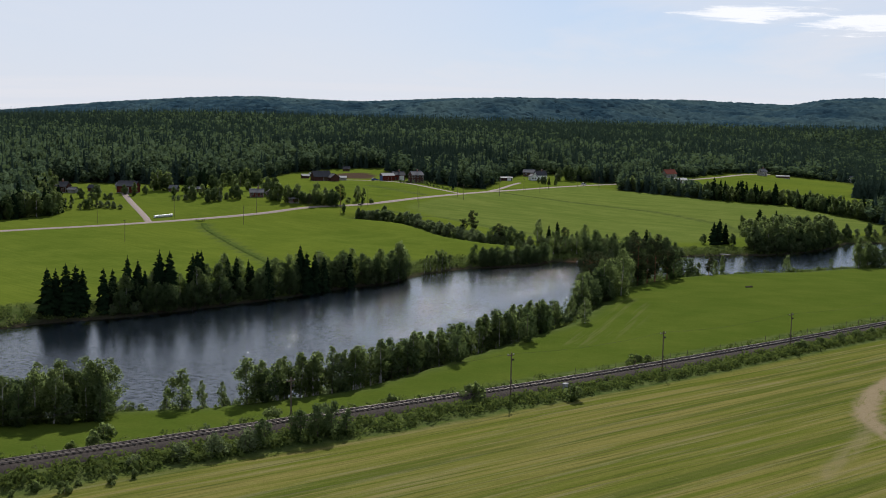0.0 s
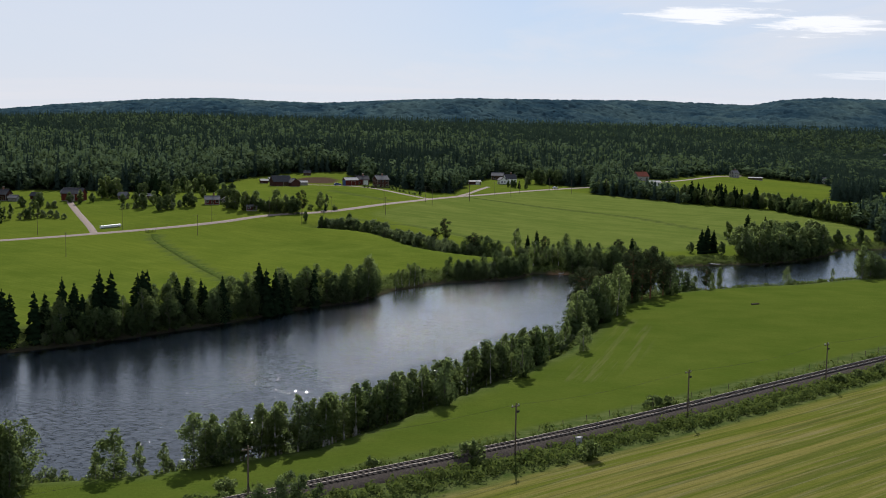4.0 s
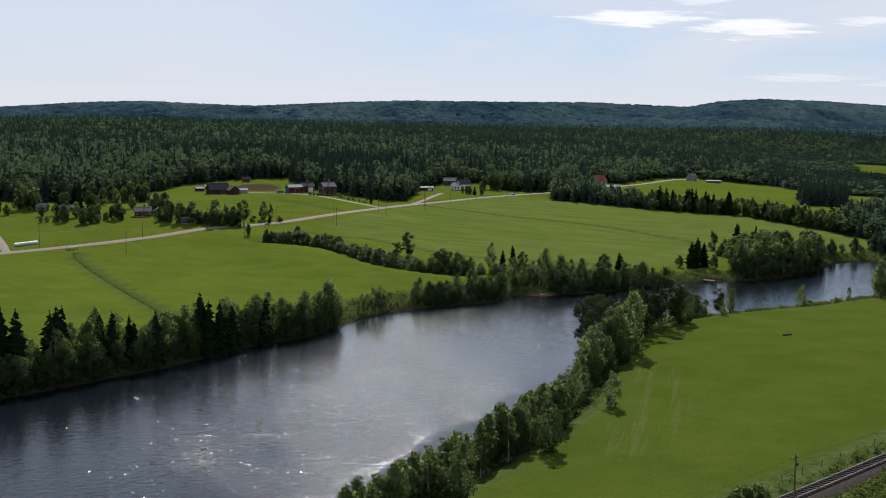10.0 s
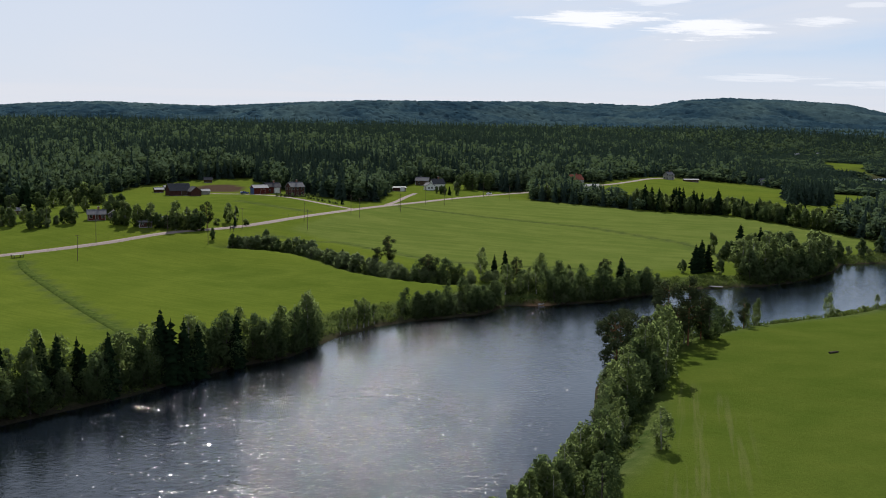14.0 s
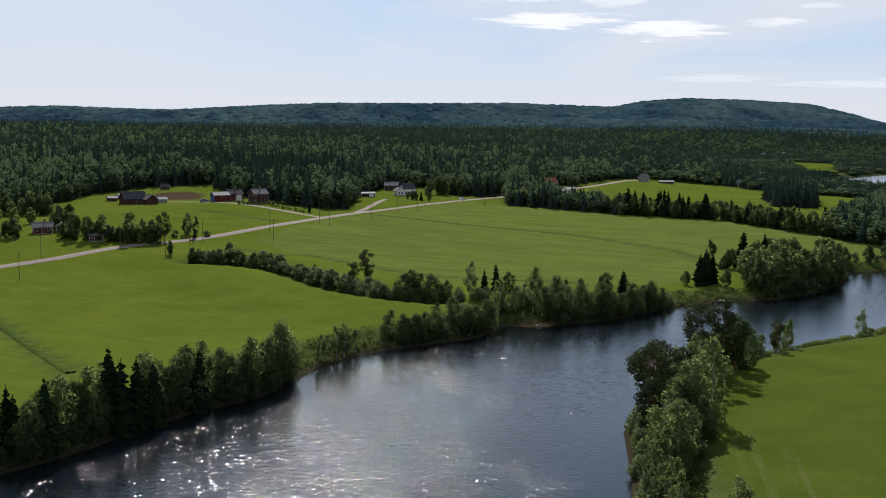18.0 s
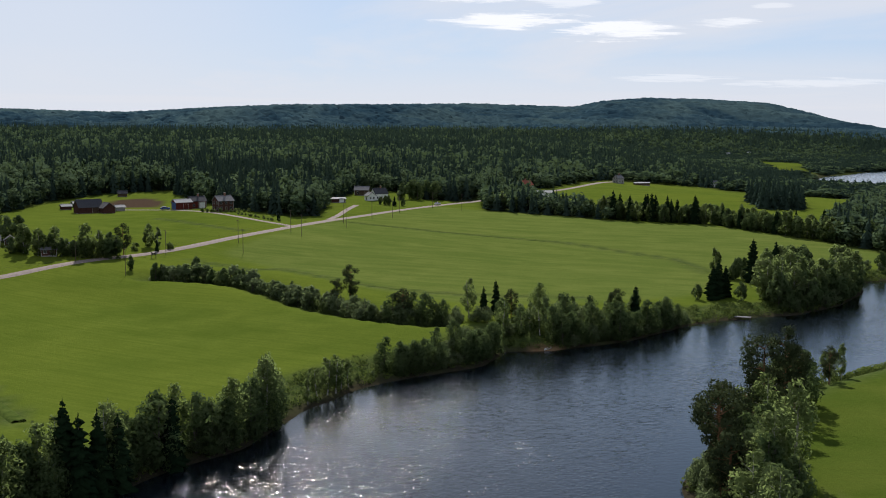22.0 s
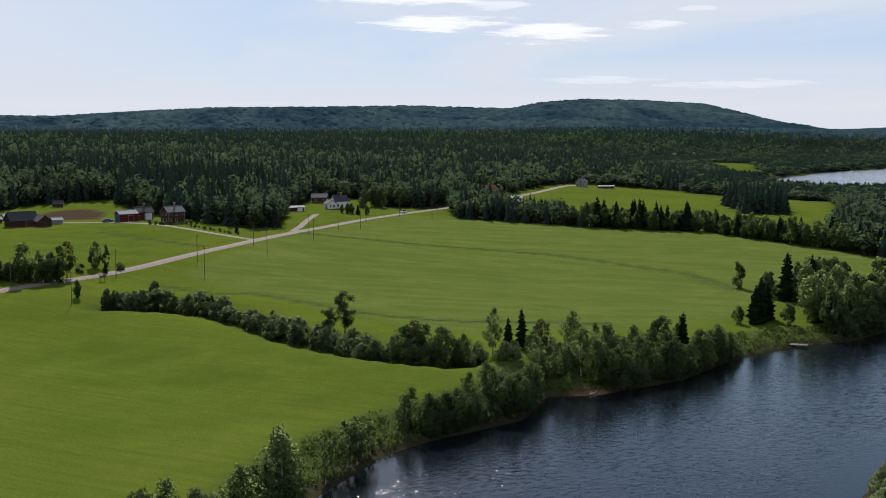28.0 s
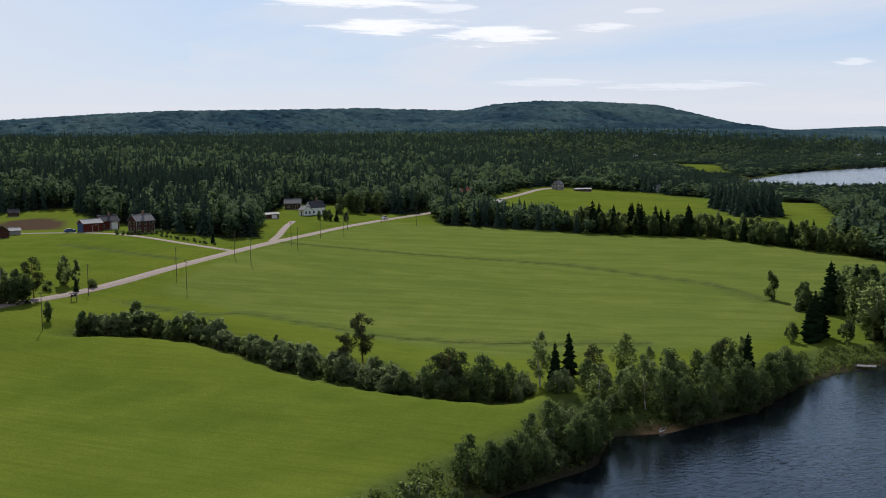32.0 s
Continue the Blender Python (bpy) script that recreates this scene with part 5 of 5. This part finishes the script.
# by the road
house("red cottage with pale grey roof and chimney", -89.5, 590, 12, 7.4, 5.2, 3.0, 1.7, RED_BOARD, GREY_ROOF, "cottage", "house", 1, 3, True, True)
house("brown lean annex of the cottage with dark roof", -83.5, 593, 100, 4.5, 4, 2.6, 1.4, BROWN_BOARD, DARK_ROOF, "shed", "shed", 1, 1, False, False)
house("dark red cottage with grey roof close to the road", -69.5, 574, 14, 5.2, 5.6, 2.7, 1.9, DARK_BOARD, GREY_ROOF, "cottage", "house", 1, 2, False, True)
house("low dark red outbuilding with pale roof", -62.5, 579, 14, 5, 5, 2.6, 1.6, DARK_BOARD, PALE_ROOF, "shed", "shed", 1, 0, False, False, DARK_BOARD)
# western farms
b = house("long red barn with dark roof at the end of a track", -156, 602, -8, 11, 7.5, 4.4, 2.6, RED_BOARD, DARK_ROOF, "barn", "barn", 1, 0, False, False, RED_BOARD)
big_doors(b, 3.0, 2.6, (0, -3.26, 1.75), 0, GREY_BOARD)
house("dark red house with dark roof among bushes", -189, 600, -10, 8, 7, 3.8, 2.4, DARK_BOARD, DARK_ROOF, "house", "house", 1, 2, True, True)
house("small grey outbuilding with pale roof", -182.5, 597, -10, 4.5, 4, 2.3, 1.2, GREY_BOARD, GREY_ROOF, "shed", "shed", 1, 0, False, False, GREY_BOARD)
house("little dark shed on the lawn", -175, 606, -15, 4.5, 4, 2.4, 1.5, DARK_BOARD, DARK_ROOF, "shed", "shed", 1, 0, False, False, DARK_BOARD)
house("grey shed with grey roof behind the barn", -165, 622, -10, 5, 4, 2.4, 1.4, GREY_BOARD, GREY_ROOF, "shed", "shed", 1, 0, False, False, GREY_BOARD)
house("small dark cabin with pale roof at the wood edge", -135, 611, -10, 4.5, 4, 2.4, 1.5, BROWN_BOARD, GREY_ROOF, "cabin", "cabin", 1, 1, False, True)
house("weathered shed half hidden by bushes", -124, 612, 0, 7, 4, 2.2, 1.0, BROWN_BOARD, GREY_ROOF, "shed", "shed", 1, 0, False, False, BROWN_BOARD)
# far side of the great field
house("house with red tiled roof among trees", 181, 935, 25, 11, 8, 4.2, 3.4, GREY_BOARD, RED_ROOF, "house", "house", 1, 2, True, True)
house("low white building with pale roof among trees", 178, 877, 8, 11, 7, 3.2, 1.4, WHITE_BOARD, PALE_ROOF, "house", "house", 1, 3, False, True)
house("pale grey two storey house at the road bend", 283, 1042, 30, 7, 6.5, 4.6, 2.6, GREY_BOARD, GREY_ROOF, "house", "house", 2, 2, True, True)
house("long low shed with pale roof at the field edge", 300, 1038, -8, 13, 5, 2.2, 0.7, BROWN_BOARD, PALE_ROOF, "shed", "shed", 1, 0, False, False, BROWN_BOARD)
house("small pale house at the edge of the far field", 366, 1054, 15, 6, 6, 3.8, 2.4, WHITE_BOARD, GREY_ROOF, "house", "house", 1, 2, False, True)
for hx, hy, hr in ((798, 1975, 10), (850, 2010, 30), (1103, 1832, -10), (1160, 1860, 25)):
    house("small white house far off by the lake", hx, hy, hr, 8, 6, 5.0, 2.4, WHITE_BOARD, PALE_ROOF, "house", "house", 1, 2, False, False)


# ---- poles and wires ----
def railway_pole():
    t = tagged(new("railway_pole"), "dark wooden railway line pole with cross arm", "pole", "railway poles")
    part("mast", rod(bmesh.new(), (0, 0, -0.6), (0, 0, 8.2), 0.13, 0.09, 8), POLE_WOOD, t)
    part("cross_arm", boxed((1.5, 0.12, 0.14), (0, 0.12, 7.7), bevel=0.01), POLE_WOOD, t)
    part("stay", rod(bmesh.new(), (0, 0.05, 4.2), (0, -1.4, 0), 0.035, 0.035, 5), WIRE, t)
    for k in (-0.62, 0.62):
        part("insulator", rod(bmesh.new(), (k, 0.12, 7.75), (k, 0.12, 8.0), 0.07, 0.05, 8), TRIM, t)
    part("lamp_bracket", boxed((0.5, 0.08, 0.3), (0.3, -0.1, 7.0), bevel=0.02), WIRE, t)
    return t


RAIL_POLES = [(-92, 112), (-53.5, 141.5), (-20, 168), (13, 190), (42, 213), (72.5, 237.5), (107, 266), (145, 298)]
first = railway_pole()
first.matrix_basis = pose(*RAIL_POLES[0], 6.0, 0, 0, 40)
for px, py in RAIL_POLES[1:]:
    copy_thing(first, pose(px, py, 6.0, 0, 0, 40))


def wire(points, sag, radius, label):
    """A hanging wire from pole to pole."""
    cu = bpy.data.curves.new("overhead_wire", "CURVE")
    cu.dimensions, cu.bevel_depth, cu.bevel_resolution = "3D", radius, 0
    sp = cu.splines.new("POLY")
    dots = []
    for a, b_ in zip(points, points[1:]):
        for k in range(8):
            u = k / 8
            dots.append([a[n] + (b_[n] - a[n]) * u - (4 * sag * u * (1 - u) if n == 2 else 0) for n in range(3)])
    dots.append(list(points[-1]))
    sp.points.add(len(dots) - 1)
    for p, q in zip(sp.points, dots):
        p.co = (*q, 1)
    cu.materials.append(WIRE)
    tagged(new("overhead_wire", cu), label, "wire")


for side in (-0.6, 0.6):
    wire([(px + side * 0.77, py + side * 0.64, 14.0) for px, py in RAIL_POLES], 0.7, 0.006, "thin dark overhead wire between railway poles")


def power_pole():
    t = tagged(new("utility_pole"), "brown wooden utility pole beside the road", "pole", "utility poles")
    part("mast", rod(bmesh.new(), (0, 0, -0.5), (0, 0, 8.0), 0.10, 0.07, 8), POLE_WOOD, t)
    part("cross_arm", boxed((1.1, 0.1, 0.12), (0, 0.1, 8.0), bevel=0.01), POLE_WOOD, t)
    part("lamp_arm", boxed((0.08, 0.9, 0.08), (0, -0.4, 7.4)), WIRE, t)
    return t


ROADSIDE = [(-139, 487), (-113, 512), (-82, 541), (-60, 562), (-34, 584), (-10, 611), (11, 649), (36, 690), (52, 718), (70, 752), (92, 783)]
FIELDSIDE = [(-113, 431), (-82, 505), (-44, 541), (-9, 590), (14, 634), (35, 671), (62, 722), (104, 768)]
mast = power_pole()
mast.matrix_basis = pose(*ROADSIDE[0], z_at(*ROADSIDE[0]), 0, 0, 40)
for px, py in ROADSIDE[1:] + FIELDSIDE:
    copy_thing(mast, pose(px, py, z_at(px, py), 0, 0, 40))
wire([(px, py, z_at(px, py) + 8.0) for px, py in ROADSIDE], 0.6, 0.009, "thin dark power line along the road")
wire([(px, py, z_at(px, py) + 8.0) for px, py in FIELDSIDE], 0.8, 0.009, "thin dark power line across the fields")


# ---- small things ----
def bale(x, y):
    bm = bmesh.new()
    bmesh.ops.create_cone(bm, cap_ends=True, segments=18, radius1=0.62, radius2=0.62, depth=1.2, matrix=Matrix.Translation((x, y, z_at(x, y) + 0.62)) @ Matrix.Rotation(radians(55), 4, "Z") @ Matrix.Rotation(math.pi / 2, 4, "Y"))
    bmesh.ops.bevel(bm, geom=[e for e in bm.edges if len(e.link_faces) == 2 and e.calc_face_angle() > 1.0], offset=0.14, segments=2, affect="EDGES")
    tagged(part("hay_bale", bm, BALE_WRAP), "white plastic wrapped round hay bale in a row", "hay bale", "row of wrapped bales")


for k in range(8):
    bale(-121 + 0.75 * k, 511.5 + 1.05 * k)


def landing_stage():
    t = tagged(new("landing_stage"), "small pale wooden landing stage at the water's edge", "jetty")
    for k in range(9):
        part("plank", boxed((0.42, 2.0, 0.06), (-1.9 + 0.47 * k, 0, 0.55), bevel=0.01), GREY_ROOF, t)
    for sx, sy in ((-1.8, -0.8), (-1.8, 0.8), (1.8, -0.8), (1.8, 0.8)):
        part("post", rod(bmesh.new(), (sx, sy, -1.5), (sx, sy, 0.52), 0.08, 0.08, 6), POLE_WOOD, t)
    for sy in (-0.8, 0.8):
        part("beam", boxed((4.1, 0.12, 0.14), (0, sy, 0.45)), POLE_WOOD, t)
    t.matrix_basis = pose(115.3, 472.6, 0, 0, 0, -35)


landing_stage()


def boat():
    """A small open boat drawn up on the sand."""
    t = tagged(new("rowing_boat"), "small white rowing boat drawn up on the sandy shore", "boat")
    bm = bmesh.new()
    ribs = []
    for k in range(9):
        u = k / 8
        w = 0.62 * math.sin(math.pi * min(1, 0.18 + 0.82 * (1 - u))) ** 0.6 * (1 - u ** 4) + 0.02
        rise = 0.2 * u * u
        ribs.append([bm.verts.new((-1.8 + 3.6 * u, s * w * f, z + rise)) for s, f, z in ((-1, 1, 0.5), (-1, 0.7, 0.12), (0, 0, 0.0), (1, 0.7, 0.12), (1, 1, 0.5))])
    for a, b_ in zip(ribs, ribs[1:]):
        for k in range(4):
            bm.faces.new((a[k], b_[k], b_[k + 1], a[k + 1]))
    bm.faces.new(ribs[0])
    bmesh.ops.solidify(bm, geom=bm.faces[:], thickness=0.05)
    part("hull", bm, WHITE_BOARD, t)
    for px in (-0.9, 0.3):
        part("thwart", boxed((0.25, 1.0, 0.05), (px, 0, 0.38)), GREY_BOARD, t)
    t.matrix_basis = pose(53.5, 440.6, 0.12, 0, 0, 35) @ Matrix.Diagonal((0.7, 0.7, 0.7, 1))


boat()


def log_pile():
    t = tagged(new("log"), "old dark log lying in the green field", "log")
    part("stem", rod(bmesh.new(), (-1.6, 0, 0.3), (1.6, 0.1, 0.35), 0.34, 0.26, 8), LOG, t)
    part("branch_stub", rod(bmesh.new(), (0.4, 0, 0.4), (0.8, 0.3, 0.9), 0.10, 0.04, 5), LOG, t)
    t.matrix_basis = pose(90.5, 339, z_at(90.5, 339) - 0.05, 0, 0, 20) @ Matrix.Diagonal((0.75, 0.7, 0.7, 1))


log_pile()


def relay_box():
    t = tagged(new("relay_box"), "pale grey relay box beside the railway track", "cabinet")
    part("cabinet_body", boxed((1.1, 0.8, 1.5), (0, 0, 1.25), bevel=0.03), PALE_ROOF, t)
    part("cabinet_roof", boxed((1.3, 1.0, 0.1), (0, 0, 2.05), bevel=0.02), PALE_ROOF, t)
    part("plinth", boxed((1.2, 0.9, 0.7), (0, 0, 0.2)), STONE, t)
    t.matrix_basis = pose(22.6, 196.4, 6.3, 0, 0, 40) @ Matrix.Diagonal((0.7, 0.7, 0.75, 1))


relay_box()


def mail_rack():
    t = tagged(new("mailbox_rack"), "dark wooden mailbox stand with roof by the road", "mailbox stand")
    for px in (-0.8, 0.8):
        part("post", boxed((0.14, 0.14, 2.1), (px, 0, 0.95)), POLE_WOOD, t)
    part("shelf", boxed((2.0, 0.5, 0.08), (0, 0, 1.25)), POLE_WOOD, t)
    part("roof", boxed((2.3, 0.9, 0.1), (0, 0, 2.05), bevel=0.02), DARK_ROOF, t)
    for k in range(4):
        part("mailbox", boxed((0.36, 0.3, 0.38), (-0.66 + 0.44 * k, 0, 1.5), bevel=0.03), GREY_ROOF if k % 2 else DARK_BOARD, t)
    t.matrix_basis = pose(-37.5, 576, z_at(-37.5, 576), 0, 0, 40)


mail_rack()


def milk_stand():
    t = tagged(new("milk_platform"), "low weathered wooden platform beside the road", "platform")
    for k in range(7):
        part("plank", boxed((0.5, 2.0, 0.08), (-1.6 + 0.54 * k, 0, 0.9), bevel=0.01), GREY_BOARD, t)
    for sx, sy in ((-1.6, -0.8), (-1.6, 0.8), (1.6, -0.8), (1.6, 0.8)):
        part("leg", boxed((0.16, 0.16, 1.1), (sx, sy, 0.35)), POLE_WOOD, t)
    t.matrix_basis = pose(-101, 508, z_at(-101, 508), 0, 0, 45)


milk_stand()


def car(name, label, paint, x, y, turn, sunk=0.0):
    t = tagged(new(name), label, "car")
    bm = boxed((4.3, 1.75, 0.72), (0, 0, 0.66), bevel=0.12)
    part("body", bm, paint, t)
    bm = bmesh.new()
    v = [bm.verts.new(p) for p in ((-1.7, -0.8, 1.0), (1.1, -0.8, 1.0), (1.1, 0.8, 1.0), (-1.7, 0.8, 1.0), (-1.3, -0.66, 1.45), (0.4, -0.66, 1.45), (0.4, 0.66, 1.45), (-1.3, 0.66, 1.45))]
    for q in ((0, 1, 5, 4), (1, 2, 6, 5), (2, 3, 7, 6), (3, 0, 4, 7)):
        bm.faces.new([v[n] for n in q])
    part("side_windows", bm, PANE, t)
    part("roof", boxed((1.75, 1.36, 0.06), (-0.45, 0, 1.47), bevel=0.02), paint, t)
    for sx in (-1.35, 1.35):
        for sy in (-0.8, 0.8):
            w = part("wheel", rod(bmesh.new(), (sx, sy - 0.1, 0.32), (sx, sy + 0.1, 0.32), 0.32, 0.32, 14), RUBBER, t)
            part("rim", rod(bmesh.new(), (sx, sy - 0.11, 0.32), (sx, sy + 0.11, 0.32), 0.19, 0.19, 10), GREY_ROOF, w)
    for sy in (-0.6, 0.6):
        part("headlight", boxed((0.06, 0.34, 0.16), (2.14, sy, 0.76)), TRIM, t)
    t.matrix_basis = pose(x, y, z_at(x, y) + 0.1 - sunk, 0, 0, turn)


car("car", "dark blue car parked beside the red barn", CAR_BLUE, -39.5, 748.5, 20)
car("car", "small white car on the gravel road", CAR_WHITE, 98, 801, 52, -0.1)


def fence_post():
    t = tagged(new("fence_post"), "weathered grey fence post beside the railway", "post", "railway fence posts")
    part("stake", rod(bmesh.new(), (0, 0, -0.4), (0, 0, 1.15), 0.055, 0.05, 6), POLE_WOOD, t)
    part("cap", rod(bmesh.new(), (0, 0, 1.15), (0, 0, 1.24), 0.06, 0.03, 6), POLE_WOOD, t)
    return t


posts = [(x - math.sin(h) * 5.6, y + math.cos(h) * 5.6) for x, y, h in along([(-46, 152), (-29, 164), (13, 194), (46, 220), (71, 241), (102, 267), (150, 307)], 5.2)]
stake = fence_post()
stake.matrix_basis = pose(*posts[0], z_at(*posts[0]))
for px, py in posts[1:]:
    copy_thing(stake, pose(px, py, z_at(px, py), float(rng.uniform(-5, 5)), float(rng.uniform(-5, 5)), 0))


# ---- weeds and rough grass: far more than one could count ----
def weeds(name, label, centers, low, high, blades=14, material=None):
    n = len(centers)
    c = np.asarray(centers)
    z = height(c[:, 0], c[:, 1])
    rail = away(c[:, 0], c[:, 1], RAIL)
    z = np.where(rail < 9, z + (np.maximum(z, 6.5) - z) * step(9, 3.2, rail), z)
    tall = rng.uniform(low, high, n)
    d = rng.normal(size=(n, blades, 3))
    d /= np.linalg.norm(d, axis=2)[:, :, None]
    at = np.stack([c[:, 0], c[:, 1], z + tall * 0.45], 1)[:, None, :] + d * tall[:, None, None] * np.array([0.75, 0.75, 0.55])
    u = rng.normal(size=(n, blades, 3))
    u -= 0.8 * d * (u * d).sum(2)[:, :, None]
    u /= np.linalg.norm(u, axis=2)[:, :, None]
    w = np.cross(u, d)
    s = (tall * 0.36)[:, None, None]
    v = np.stack([at - u * s, at + u * s * 0.8 + w * s * 0.2, at + w * s * 0.9], 2).reshape(-1, 3)
    tagged(new(name, leaf_mesh(name, v, np.arange(len(v)).reshape(-1, 3), np.repeat(np.stack([c[:, 0], c[:, 1], z - tall], 1), blades, 0), material or WEEDS)), label, "undergrowth", kind="stuff")


def beside(line, lo, hi, per, keep=None):
    out = []
    for x, y, h in along(line, 1.0):
        for _ in range(rng.poisson(per * (hi - lo))):
            o = rng.uniform(lo, hi)
            out.append((x - math.sin(h) * o + rng.uniform(-0.5, 0.5), y + math.cos(h) * o + rng.uniform(-0.5, 0.5)))
    out = np.array(out)
    return out[keep(out)] if keep else out


for ditch, half, up, growth in zip(DITCHES, (1.3, 0.30, 0.26, 0.26), (0.40, 0.10, 0.09, 0.10), (DITCH_GRASS, FURROW, FURROW, FURROW)):
    tagged(strip("ditch", ditch, [(-half, 0.02), (-half * 0.64, up), (0.0, up * 0.7), (half * 0.64, up), (half, 0.02)], growth, 1.5), "overgrown field ditch with long dark grass", "ditch", kind="structure")
VIEW_RAIL = [(-120, 99), (-54, 146), (-29, 164), (13, 194), (46, 220), (71, 241), (102, 267), (180, 332)]
weeds("railway_weeds", "rough weeds and low scrub on the railway bank", np.vstack([beside(VIEW_RAIL, -7.6, -2.6, 1.7), beside(VIEW_RAIL, 2.7, 5.0, 0.5)]), 0.3, 1.3)
dry = lambda p: shore(p[:, 0], p[:, 1]) > 0.3
weeds("bank_weeds", "tangled weeds and low willows on the river bank", np.vstack([beside(LEFT_BANK[3:25], 0.5, 9.5, 0.6, dry), beside(RIGHT_BANK[2:20], -8.0, -0.5, 0.6, dry)]), 0.4, 1.3)
weeds("hedge_weeds", "rough grass and weeds under the hedge", beside(HEDGE, -4, 4, 0.6), 0.3, 0.9)
weeds("ditch_grass", "long dark grass along the field ditches", np.vstack([beside(d, -0.9, 0.9, 0.9) for d in DITCHES]), 0.15, 0.34, 6)
weeds("verge_grass", "uneven tall grass on the road verge", np.vstack([beside(ROAD[3:14], -6.5, -4.2, 0.45), beside(ROAD[3:14], 4.2, 6.5, 0.45)]), 0.15, 0.45, 6)
